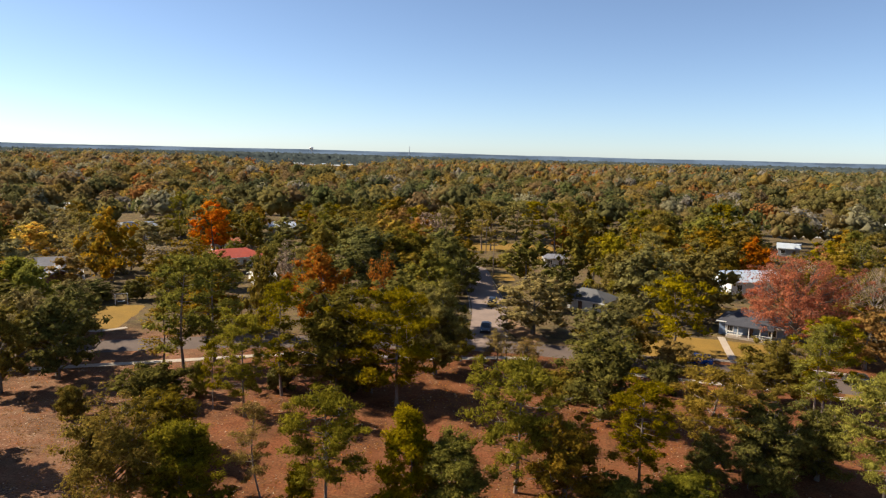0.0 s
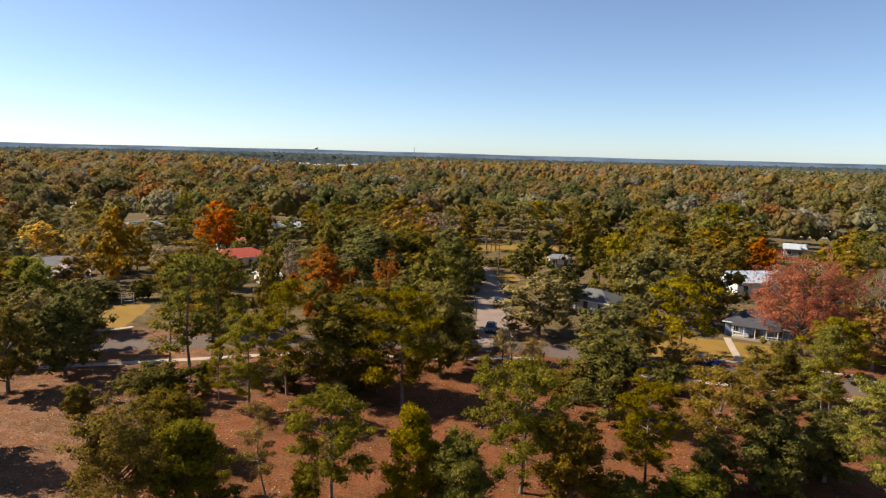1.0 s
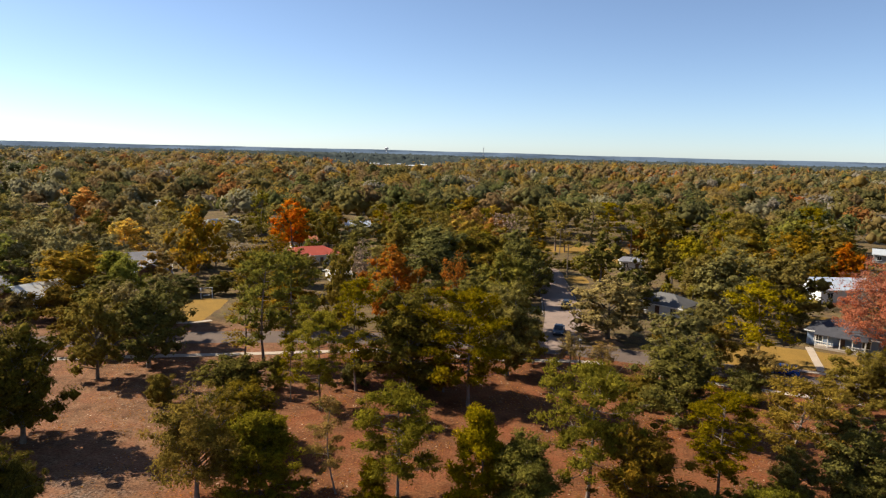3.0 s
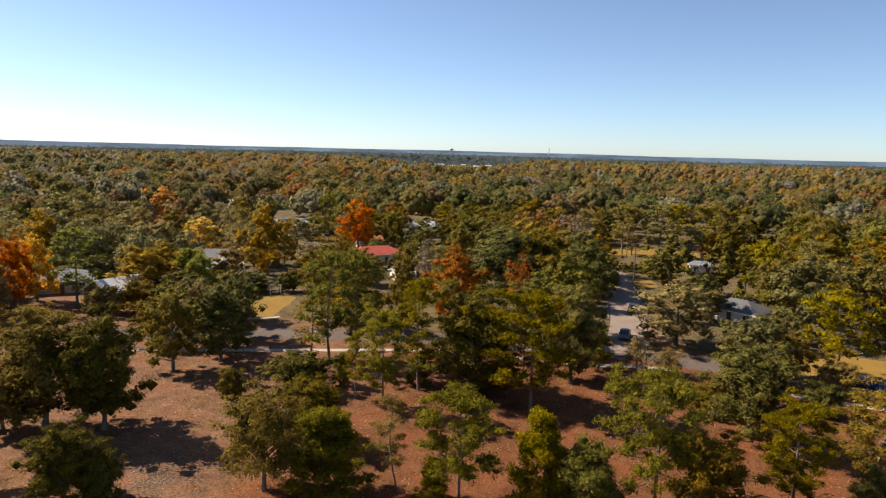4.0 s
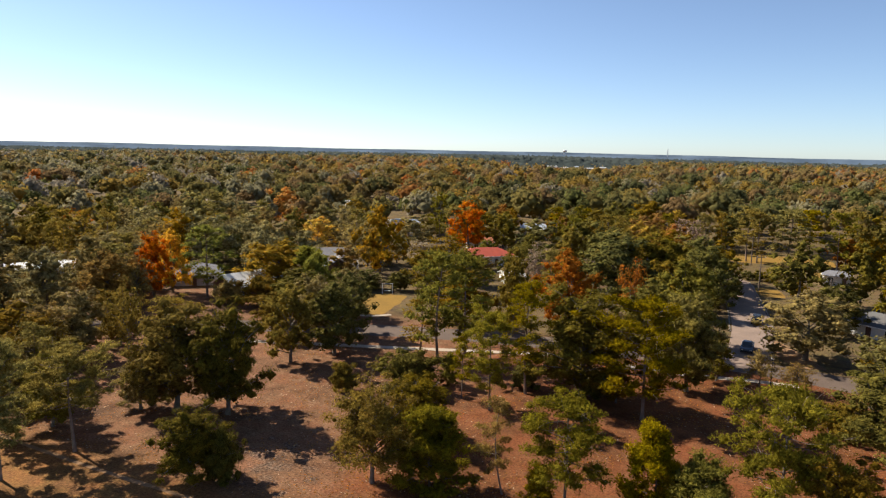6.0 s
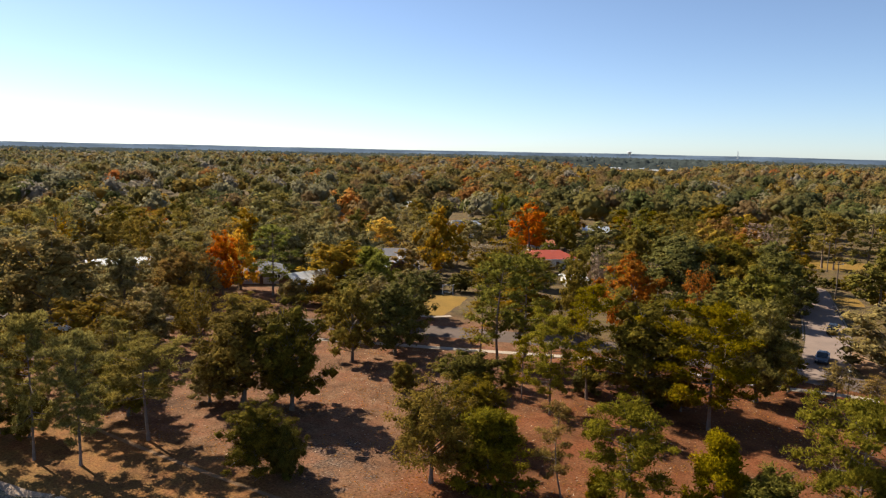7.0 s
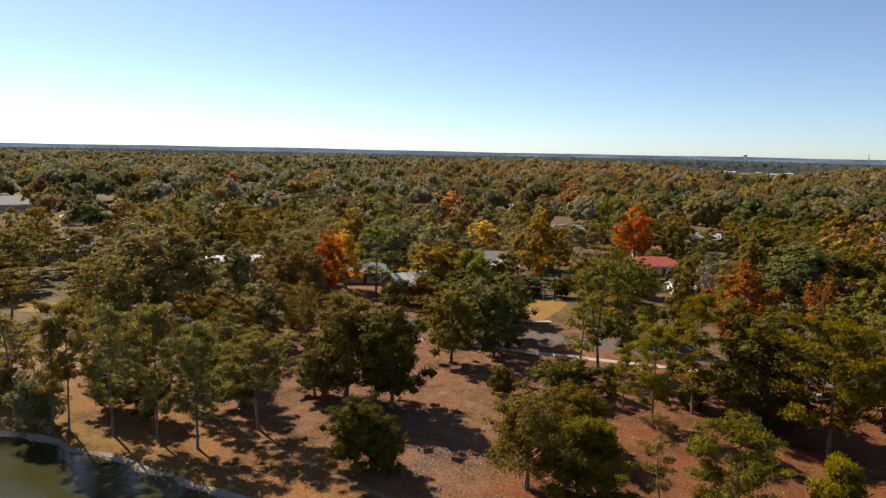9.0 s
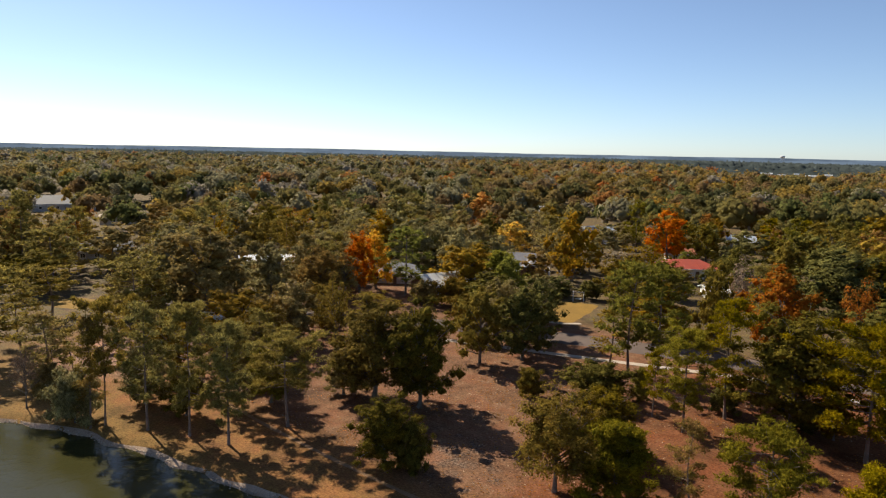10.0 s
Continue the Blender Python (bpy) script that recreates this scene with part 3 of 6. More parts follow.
patch("lawn", 1.5, 186.0, 6, 12, 10, 0.008, GRASS, "grass verge by the side street", "verge", 6)
patch("lawn", -154.0, 52.0, 10, 9, 20, 0.008, GRASS, "sunny dry lawn between pines", "lawn", 7)
patch("lawn", -160.0, 76.0, 30, 14, 20, 0.008, GRASS, "sunny yard with yellow grass", "lawn", 8)
patch("lawn", 17.0, 222.0, 9, 10, 0, 0.008, GRASS, "small sunny garden lawn", "lawn", 9)
patch("lawn", 58.0, 97.0, 14, 8, -12, 0.008, GRASS, "dry yellow verge by the street", "verge", 10)


def bank_stones():
    """Broken pale stones and sand washed up along the water's edge."""
    rng = np.random.default_rng(9)
    verts, faces = [], []
    corner = np.array([(x, y, z) for x in (-1, 1) for y in (-1, 1) for z in (-1, 1)], dtype=float)
    quads = ((0, 1, 3, 2), (4, 6, 7, 5), (0, 4, 5, 1), (2, 3, 7, 6), (0, 2, 6, 4), (1, 5, 7, 3))
    for x in np.arange(-135, -30, 0.13):
        px, off = x + rng.normal() * 0.1, rng.normal() * 0.17
        size = 0.03 + 0.06 * rng.random() ** 2
        c = np.array([px, shore(px) + 0.1 + off, -0.42 + 0.25 * off])
        turn = Matrix.Rotation(rng.random() * 6.28, 3, "Z") @ Matrix.Rotation(rng.random() * 0.8, 3, "X")
        k = len(verts)
        for q in corner * np.array([1.3, 0.9, 0.6]) * (0.75 + 0.5 * rng.random((8, 3))):
            verts.append(c + np.array(turn @ Vector(q * size)))
        faces.extend([tuple(k + i for i in q) for q in quads])
    return tagged(new("bank_stones", mesh_of("bank_stones", verts, faces, [STONE])), "broken pale stones along the pond edge", "stones", kind="stuff")


bank_stones()


def pond_bank():
    """A strip of pale washed sand that follows the slope at the water's edge."""
    xs = np.arange(-136, -26, 0.7)
    offs = np.array([-0.3, 0.05, 0.35, 0.65])
    wide = 1 + 0.45 * np.sin(xs * 0.8) * np.sin(xs * 0.37 + 1)
    X = np.repeat(xs[:, None], 4, axis=1)
    Y = shore(xs)[:, None] + offs[None, :] * wide[:, None]
    verts = np.stack([X, Y, lie(X, Y) + 0.03], axis=2).reshape(-1, 3)
    i, j = np.meshgrid(np.arange(len(xs) - 1), np.arange(3), indexing="ij")
    k = (i * 4 + j).ravel()
    me = mesh_of("pond_bank", verts, np.stack([k, k + 4, k + 5, k + 1], axis=1), [BANK_SAND], True)
    return tagged(new("pond_bank", me), "narrow strip of pale washed sand at the pond edge", "bank", kind="structure")


pond_bank()


def ground_litter(name, count, x0, x1, y0, y1, size, mats, label, category, upright, seed):
    """Loose leaves, or tufts of grass, strewn over the park in drifts."""
    rng = np.random.default_rng(seed)
    x, y = x0 + (x1 - x0) * rng.random(count), y0 + (y1 - y0) * rng.random(count)
    drift = np.sin(x * 0.31 + 1.3 * np.sin(y * 0.17)) * np.sin(y * 0.27 + 1.1 * np.sin(x * 0.21)) + rng.normal(size=count) * 0.45
    keep = (drift > 0.1) & (y > shore(x) + 1.6) & (y < np.interp(x, [p[0] for p in STREET], [p[1] for p in STREET]) - 10)
    x, y = x[keep], y[keep]
    n = len(x)
    a, s = rng.random(n) * 6.28, size * (0.5 + rng.random(n))
    u = np.stack([np.cos(a), np.sin(a), np.zeros(n)], axis=1) * s[:, None]
    v = np.stack([-np.sin(a), np.cos(a), np.zeros(n)], axis=1) * s[:, None] * 0.4
    lift = np.array([0, 0, 1.0]) * (s * (1.1 if upright else 0.18))[:, None]
    c = np.stack([x, y, np.full(n, 0.012)], axis=1)
    tip = c + lift + (u * 0.25 if upright else u * 0.6)
    verts = np.stack([c - u * 0.5 - v, c - u * 0.3 + v, tip], axis=1).reshape(-1, 3)
    me = mesh_of(name, verts, np.arange(n * 3).reshape(n, 3), mats, index=rng.integers(0, len(mats), n))
    return tagged(new(name, me), label, category, kind="stuff")


ground_litter("fallen_leaves", 52000, -120, 45, 47, 108, 0.2, [LEAF["brown"], LEAF["brown"], LEAF["greytwig"], LEAF["rust"]], "drifts of fallen leaves and pine straw in the park", "fallen leaves", False, 21)

# ---- far woods ----
PALETTE = ("dark", "pinegreen", "darkolive", "olive", "greyolive", "olivebrown", "brown", "greytwig", "yellowolive", "yellow", "rust", "redorange")
USUAL = np.array((0.12, 0.10, 0.20, 0.19, 0.08, 0.13, 0.05, 0.04, 0.06, 0.015, 0.03, 0.008))
HAZE_PALE = np.array((0.04, 0.05, 0.12, 0.20, 0.24, 0.13, 0.06, 0.09, 0.05, 0.01, 0.01, 0.002))
AUTUMN = np.array((0.04, 0.01, 0.08, 0.12, 0.05, 0.17, 0.12, 0.02, 0.17, 0.08, 0.11, 0.04))
# clearings at far buildings, with gaps opened to the camera's view: x, y, radius
CLEARINGS = ((-372, 124, 24), (-338, 90, 20), (-300, 120, 13), (-280, 92, 12), (165, 332, 28), (140, 312, 18), (128, 285, 14), (150, 300, 14), (-310, 1293, 130), (-366, 1279, 130), (-433, 1257, 130), (-330, 1153, 70), (-370, 1140, 70), (-290, 1170, 60), (-250, 1180, 50), (-220, 1100, 40), (-260, 1090, 45), (-300, 1075, 50), (-340, 1065, 50), (-320, 1400, 110), (-440, 1370, 110), (-270, 1030, 75), (-310, 1010, 75), (-345, 990, 75), (-250, 930, 55), (-300, 915, 55))


def woods(name, near, far, spacing, knobs, spare, leaf, mats, label, base, tall=(10, 19), left=80.0, right=-34.0, seed=3):
    """Many crowns, each of uneven knobs of foliage with loose leaf sprays round them."""
    rng = np.random.default_rng(seed)
    area = 0.5 * radians(left - right) * (far * far - near * near)
    n = int(area / (spacing * spacing))
    d = np.sqrt(near * near + (far * far - near * near) * rng.random(n))
    b = radians(right) + radians(left - right) * rng.random(n)
    x, y = -np.sin(b) * d, np.cos(b) * d
    keep = np.ones(n, dtype=bool)
    for cx, cy, cr in CLEARINGS:
        keep &= (x - cx) ** 2 + (y - cy) ** 2 > cr * cr
    x, y, d, b = x[keep], y[keep], d[keep], b[keep]
    n = len(x)
    h = tall[0] + (tall[1] - tall[0]) * rng.random(n) ** 1.5
    h += 2.5 * np.sin(x * 0.012 + 1) * np.sin(y * 0.009)
    slim = rng.random(n) < 0.22
    r = h * np.where(slim, 0.22, 0.34 + 0.18 * rng.random(n)) * min(1.4, max(1.0, spacing / 12.5))
    dirs = rng.normal(size=(n, knobs, 3))
    dirs /= np.linalg.norm(dirs, axis=2)[:, :, None]
    dirs[:, :, 2] = np.where(dirs[:, :, 2] < -0.3, -dirs[:, :, 2], dirs[:, :, 2])
    dirs[:, 0] = dirs[:, 0] * 0.25 + np.array([0, 0, 0.85])
    half = np.stack([r, r, h * 0.36], axis=1)[:, None, :]
    centres = dirs * half * (0.55 + 0.25 * rng.random((n, knobs, 1))) + np.stack([x, y, h * 0.60], axis=1)[:, None, :]
    size = r[:, None] * (0.36 + 0.26 * rng.random((n, knobs))) * (9 / knobs) ** 0.33
    v, f = clumps(rng, centres.reshape(-1, 3), size.ravel() * 0.72, 0.9, 0.3, base)
    per_tree = knobs * len(base[1])
    if spare:
        dv = rng.normal(size=(n, spare, 3))
        dv /= np.linalg.norm(dv, axis=2)[:, :, None]
        dv[:, :, 2] = np.where(dv[:, :, 2] < -0.2, -dv[:, :, 2], dv[:, :, 2])
        pick = rng.integers(0, knobs, (n, spare))
        c = np.take_along_axis(centres, pick[:, :, None], axis=1)
        at_ = c + dv * np.take_along_axis(size, pick, axis=1)[:, :, None] * (0.82 + 0.34 * rng.random((n, spare, 1)))
        normal = dv + rng.normal(size=dv.shape) * 0.22
        way = np.cross(normal, rng.normal(size=dv.shape))
        way /= np.linalg.norm(way, axis=2)[:, :, None]
        side = np.cross(way, normal)
        side /= np.linalg.norm(side, axis=2)[:, :, None]
        s = leaf * (0.6 + 0.8 * rng.random((n, spare, 1))) * 0.5
        lv = np.stack([at_ - way * s - side * s, at_ - way * s + side * s, at_ + way * s], axis=2).reshape(-1, 3)
        v, f = merge((v, f), (lv, np.arange(len(lv)).reshape(-1, 3)))
    # colours by stand
    bearing = np.degrees(b)
    autumn = np.clip(1 - ((bearing - 12) / 40) ** 2, 0, 1) * np.clip(1.25 - ((d - 900) / 600) ** 2, 0, 1) * (0.85 + 0.5 * np.sin(x * 0.03) * np.sin(y * 0.021))
    stand = np.sin(x * 0.011 + 2 * np.sin(y * 0.006)) * np.sin(y * 0.013 + 1.3 * np.sin(x * 0.007))
    pick, u = rng.random(n) < autumn, np.clip(rng.random(n) * 0.8 + 0.1 + 0.18 * stand, 0, 0.999)
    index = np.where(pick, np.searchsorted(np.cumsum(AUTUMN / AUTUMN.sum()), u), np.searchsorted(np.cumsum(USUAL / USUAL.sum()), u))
    # paler stands to the west, their colour standing in for haze near the sun
    index = np.where(~pick & (rng.random(n) < np.clip((bearing - 22) / 25, 0, 0.97)), np.searchsorted(np.cumsum(HAZE_PALE / HAZE_PALE.sum()), rng.random(n) * 0.999), index)
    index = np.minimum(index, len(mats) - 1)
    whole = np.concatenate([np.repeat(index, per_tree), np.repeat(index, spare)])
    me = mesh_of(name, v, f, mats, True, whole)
    return tagged(new(name, me), label, "woods", kind="stuff")


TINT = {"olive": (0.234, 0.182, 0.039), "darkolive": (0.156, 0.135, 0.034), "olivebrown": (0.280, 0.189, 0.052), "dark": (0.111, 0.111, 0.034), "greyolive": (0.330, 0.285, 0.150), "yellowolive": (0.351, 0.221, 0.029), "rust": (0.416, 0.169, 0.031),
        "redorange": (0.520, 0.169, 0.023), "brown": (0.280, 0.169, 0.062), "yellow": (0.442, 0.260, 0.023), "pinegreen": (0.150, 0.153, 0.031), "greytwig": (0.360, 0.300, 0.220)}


def hazed_tints(name, dull):
    """Leaf tints of a stand, greyed by dull to paint distance haze into them."""
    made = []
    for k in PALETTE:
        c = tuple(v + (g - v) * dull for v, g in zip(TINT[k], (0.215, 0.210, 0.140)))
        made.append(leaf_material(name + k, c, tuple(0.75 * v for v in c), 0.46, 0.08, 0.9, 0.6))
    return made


woods("far_woods", 262, 640, 12.2, 10, 170, 1.25, hazed_tints("woods_", 0.15), "mixed autumn woods of olive, brown and orange crowns", (DIAMOND_V, DIAMOND_F), seed=3)
woods("far_woods", 640, 1500, 13.5, 4, 18, 2.3, hazed_tints("hazed_woods_", 0.26), "distant mixed woods in olive and orange", (DIAMOND_V, DIAMOND_F), seed=4)


def canopy(name, near, far, mat, label):
    """The closed canopy of the woods towards the horizon, as one rolling sheet of tree tops."""
    rows, cols = 70, 800
    d, b = near + (far - near) * np.linspace(0, 1, rows) ** 1.4, np.radians(np.linspace(-45, 92, cols))
    D, B = np.meshgrid(d, b, indexing="ij")
    X, Y = -np.sin(B) * D, np.cos(B) * D
    rng = np.random.default_rng(8)
    Z = 15.5 + 1.6 * np.sin(X * 0.004 + 1) * np.sin(Y * 0.003) + (D - near) / (far - near) * 1.5 + rng.normal(size=D.shape) * (0.8 + 2.4 * np.clip(1 - (D - near) / 900, 0, 1))
    Z *= np.clip((D - near) / 60, 0, 1)
    i, j = np.meshgrid(np.arange(rows - 1), np.arange(cols - 1), indexing="ij")
    k = (i * cols + j).ravel()
    me = mesh_of(name, np.stack([X.ravel(), Y.ravel(), Z.ravel()], axis=1), np.stack([k, k + 1, k + cols + 1, k + cols], axis=1), [mat])
    return tagged(new(name, me), label, "woods", kind="stuff")


# Blue-grey base colour carries the haze over this canopy.
canopy("far_woods", 1480, 1950, plain_material("haze_tinted_woods", (0.060, 0.070, 0.066), (0.040, 0.049, 0.047), 0.006, 1.0, fine=0.05, detail_amount=0.4, bump=0.0, specular=0.0), "far woods tinted dark blue-grey for haze")


def haze_glow_material():
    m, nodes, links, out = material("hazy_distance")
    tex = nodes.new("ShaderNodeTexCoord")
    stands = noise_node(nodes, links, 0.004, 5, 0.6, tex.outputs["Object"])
    # Airlight is painted as emitted blue-grey; the ridges take no sun.
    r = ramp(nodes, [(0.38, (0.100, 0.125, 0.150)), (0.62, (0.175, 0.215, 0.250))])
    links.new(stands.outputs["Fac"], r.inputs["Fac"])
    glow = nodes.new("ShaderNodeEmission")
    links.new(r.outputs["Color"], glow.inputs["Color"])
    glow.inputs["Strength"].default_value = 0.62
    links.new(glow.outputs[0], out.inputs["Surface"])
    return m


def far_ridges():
    """Plain backdrop of wooded ridges across the camera's horizon, haze put into its glow."""
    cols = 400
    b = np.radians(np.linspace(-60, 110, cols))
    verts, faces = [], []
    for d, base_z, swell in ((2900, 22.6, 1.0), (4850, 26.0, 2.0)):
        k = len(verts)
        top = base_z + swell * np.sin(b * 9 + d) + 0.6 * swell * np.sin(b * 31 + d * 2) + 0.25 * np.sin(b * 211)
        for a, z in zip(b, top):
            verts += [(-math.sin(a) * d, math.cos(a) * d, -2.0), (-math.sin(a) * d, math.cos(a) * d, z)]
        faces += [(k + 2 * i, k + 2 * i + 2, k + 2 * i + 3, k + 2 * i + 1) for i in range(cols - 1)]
    return tagged(new("backdrop", mesh_of("backdrop", verts, faces, [haze_glow_material()])), "wooded ridges on the horizon, glowing in painted haze blue", "backdrop", kind="structure")


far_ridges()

# ---- trees of the park and the gardens ----
# Western leaf colours are picked paler, haze towards the sun put into the foliage.
tree("sparse", -34.6, 55.6, 11.1, 4.9, "olivebrown")
tree("oak", -35.4, 67.1, 7.4, 3.9, "darkolive")
tree("youngpine", -28.6, 57.0, 9.1, 3.8, "pinegreen")
tree("thinpine", -21.9, 59.7, 9.9, 2.6, "brownpine")
tree("broadpine", -15.7, 60.1, 11.5, 4.2, "pinegreen")
tree("youngpine", -7.6, 60.8, 10.1, 3.0, "bright")
tree("youngpine", -3.3, 59.3, 8.0, 3.2, "olivegreen")
tree("broadpine", 2.7, 64.7, 13.8, 4.7, "pinegreen")
tree("oak", 7.4, 63.1, 9.3, 3.7, "olivebrown")
tree("pine", 15.5, 67.3, 11.6, 3.4, "pinegreen")
tree("flatpine", 24.4, 73.0, 12.0, 4.9, "pineolive")
tree("oak", 28.6, 69.9, 9.6, 4.0, "dark")
tree("oak", 35.2, 71.8, 8.6, 3.3, "darkolive")
tree("thinpine", 42.0, 87.9, 13.4, 2.8, "bright")
tree("pine", 44.1, 90.1, 13.9, 3.9, "bright")
tree("broadpine", 38.9, 66.1, 13.6, 4.3, "yellowgreen")
tree("oak", 14.2, 85.7, 12.1, 5.2, "dark")
tree("oak", 40.0, 95.7, 9.1, 4.1, "olive")
tree("broadpine", 30.8, 115.8, 13.9, 6.1, "bright")
tree("bush", 25.0, 97.5, 4.6, 2.2, "dark")
tree("oak", 7.3, 126.3, 11.7, 6.9, "greyolive")
tree("oak", 30.8, 139.5, 16.3, 6.8, "liveoak")
tree("oak", 43.3, 144.7, 16.6, 6.8, "liveoak")
tree("bush", 29.4, 109.3, 4.4, 3.4, "brownolive")
tree("broadpine", -12.8, 86.3, 15.8, 5.9, "pinegreen")
tree("oak", -17.0, 90.5, 5.6, 2.1, "olivebrown")
tree("oak", -8.9, 100.2, 14.4, 4.5, "olive")
tree("oak", -11.8, 125.8, 15.3, 5.5, "olivegreen")
tree("oak", -22.0, 90.6, 15.7, 6.1, "darkolive")
tree("thinpine", -29.1, 87.7, 16.2, 3.6, "pinegreen")
tree("pine", -46.2, 94.2, 18.4, 4.7, "pinegreen")
tree("pine", -43.6, 99.0, 17.4, 5.0, "pinegreen")
tree("thinpine", -50.2, 95.4, 9.9, 3.8, "pineolive")
tree("pine", -31.3, 79.6, 13.5, 3.3, "bright")
tree("thinpine", -36.3, 81.6, 9.4, 1.7, "pinegreen")
tree("bush", -44.8, 81.9, 5.7, 4.2, "dark")
tree("oak", -66.7, 82.9, 12.6, 3.8, "olive")
tree("oak", -62.7, 89.1, 12.4, 4.6, "dark")
tree("oak", -67.0, 60.2, 14.3, 5.5, "liveoak")
tree("oak", -60.1, 62.1, 14.9, 4.5, "dark")
tree("oak", -50.7, 46.9, 8.2, 3.2, "dark")
# Shrub added to stand in for the evergreen's dark shaded side.
tree("bush", -48.4, 48.7, 5.9, 2.0, "dark")
tree("sparse", -89.6, 71.7, 12.7, 3.4, "olivebrown")
tree("flatpine", -67.2, 46.1, 12.4, 4.3, "pineolive")
tree("pine", -67.7, 38.3, 14.6, 3.0, "pineolive")
tree("pine", -73.0, 36.3, 16.6, 3.0, "pineolive")
tree("thinpine", -78.1, 33.6, 15.8, 2.9, "pineolive")
tree("flatpine", -83.3, 30.7, 16.3, 2.7, "pineolive")
tree("thinpine", -83.7, 29.1, 13.9, 2.5, "brownpine")
tree("thinpine", -100.7, 29.8, 11.4, 3.3, "brownpine")
tree("bush", -86.6, 28.4, 6.9, 2.8, "greyolive")
tree("thinpine", -107.1, 35.4, 6.8, 2.8, "pineolive")
tree("bare", -95.9, 25.8, 7.9, 1.7, "greytwig")
tree("thinpine", -129.3, 34.5, 10.0, 3.2, "pineolive")
tree("flatpine", -144.9, 44.6, 10.2, 5.7, "pineolive")
tree("broadpine", -122.4, 51.3, 14.3, 6.3, "pineolive")
tree("thinpine", -124.3, 55.1, 10.7, 3.2, "pineolive")
tree("oak", -122.1, 65.7, 18.7, 8.3, "brownolive")
tree("oak", -92.8, 54.9, 12.1, 5.2, "olivebrown")
tree("oak", -94.2, 44.5, 10.3, 3.5, "olivebrown")
tree("oak", -97.0, 68.4, 11.2, 4.2, "greyolive")
tree("oak", -93.3, 59.9, 10.6, 3.9, "brownolive")
tree("pine", -88.9, 80.1, 8.4, 4.3, "pineolive")
tree("pine", -111.8, 110.3, 16.4, 5.5, "bluegreen")
tree("oak", -121.3, 104.2, 14.8, 3.7, "redorange")
tree("oak", -122.2, 110.2, 14.6, 4.0, "orange")
tree("oak", -103.1, 123.1, 12.0, 7.4, "yellowolive")
tree("youngpine", -85.0, 115.1, 11.8, 3.5, "bluegreen")
tree("oak", -75.5, 113.0, 9.7, 4.1, "greyolive")
tree("oak", -94.0, 155.3, 18.9, 7.1, "yellow")
tree("oak", -90.6, 207.7, 17.4, 6.6, "redorange")
tree("oak", -33.5, 123.9, 15.7, 5.1, "rust")
tree("sparse", -22.6, 132.2, 14.0, 3.3, "rust")
tree("oak", 7.7, 176.0, 14.8, 6.9, "dark")
tree("oak", 19.9, 177.1, 15.6, 4.7, "dark")
tree("bush", 36.7, 209.7, 10.6, 4.7, "bright")
tree("sparse", -47.9, 148.9, 12.9, 3.1, "greytwig")
tree("sparse", -85.8, 182.5, 8.4, 4.6, "brownolive")
tree("wispy", 53.1, 120.9, 18.3, 10.1, "redpink")
tree("bare", 72.8, 134.0, 14.2, 4.9, "greytwig")
tree("oak", 61.4, 113.7, 10.6, 4.3, "brown")
tree("oak", -11.1, 194.4, 11.6, 5.3, "olive")
tree("oak", -20.0, 190.4, 12.4, 7.1, "olive")
tree("sparse", 0.5, 107.5, 5.6, 2.5, "brownolive")
tree("sparse", 5.4, 107.8, 4.4, 2.9, "brownolive")
tree("bush", 12.4, 61.3, 4.1, 2.5, "olivegreen")
tree("bush", 18.8, 63.1, 4.0, 3.2, "green")
tree("oak", 43.1, 95.8, 6.1, 2.3, "olivebrown")
tree("bush", 35.5, 74.2, 4.8, 2.5, "dark")
tree("bush", 29.2, 68.3, 4.4, 2.2, "darkolive")
tree("oak", 22.5, 67.9, 6.0, 2.2, "darkolive")
tree("bush", 10.4, 93.8, 3.8, 3.2, "olive")
tree("youngpine", -17.8, 58.4, 4.5, 1.6, "olivegreen")
tree("bush", -98.7, 29.4, 4.8, 2.1, "greyolive")
tree("oak", -86.6, 37.2, 8.1, 3.2, "greyolive")
tree("oak", -79.3, 39.1, 7.1, 2.5, "dark")
tree("thinpine", -104.1, 31.7, 9.7, 2.1, "pineolive")
tree("thinpine", -90.8, 37.3, 14.3, 2.2, "pineolive")
tree("oak", -75.6, 49.2, 8.8, 3.0, "olivegreen")
tree("thinpine", -79.9, 44.9, 9.6, 2.2, "pineolive")
tree("oak", -135.1, 55.2, 9.2, 4.0, "brownolive")
tree("pine", -211.0, 58.8, 19.7, 6.2, "pineolive")
tree("pine", -201.5, 69.9, 16.7, 4.7, "pineolive")
tree("pine", -212.8, 59.6, 21.1, 4.5, "pineolive")
tree("oak", -186.3, 73.7, 13.1, 8.4, "brownolive")
tree("oak", -124.3, 81.6, 13.7, 4.9, "greyolive")
tree("oak", -115.2, 87.6, 12.9, 5.4, "brownolive")
tree("bush", -73.4, 176.1, 4.4, 4.8, "brownolive")
tree("oak", -67.9, 101.6, 11.7, 3.8, "dark")
tree("oak", -78.0, 92.4, 8.3, 3.5, "olivebrown")
tree("oak", -71.3, 95.8, 11.6, 3.5, "greyolive")
tree("bush", -60.1, 162.7, 3.5, 2.4, "olive")
tree("bush", -102.5, 107.0, 5.7, 3.2, "brownolive")
tree("bush", -95.4, 109.0, 6.9, 3.9, "olivebrown")
tree("bush", -64.0, 174.7, 5.6, 3.0, "dark")
tree("oak", 17.3, 107.3, 10.7, 5.2, "liveoak")
tree("oak", 23.3, 112.0, 7.8, 3.5, "olivebrown")
tree("bush", -20.9, 91.3, 4.2, 2.2, "darkolive")
tree("bush", -29.9, 89.8, 4.2, 1.8, "dark")
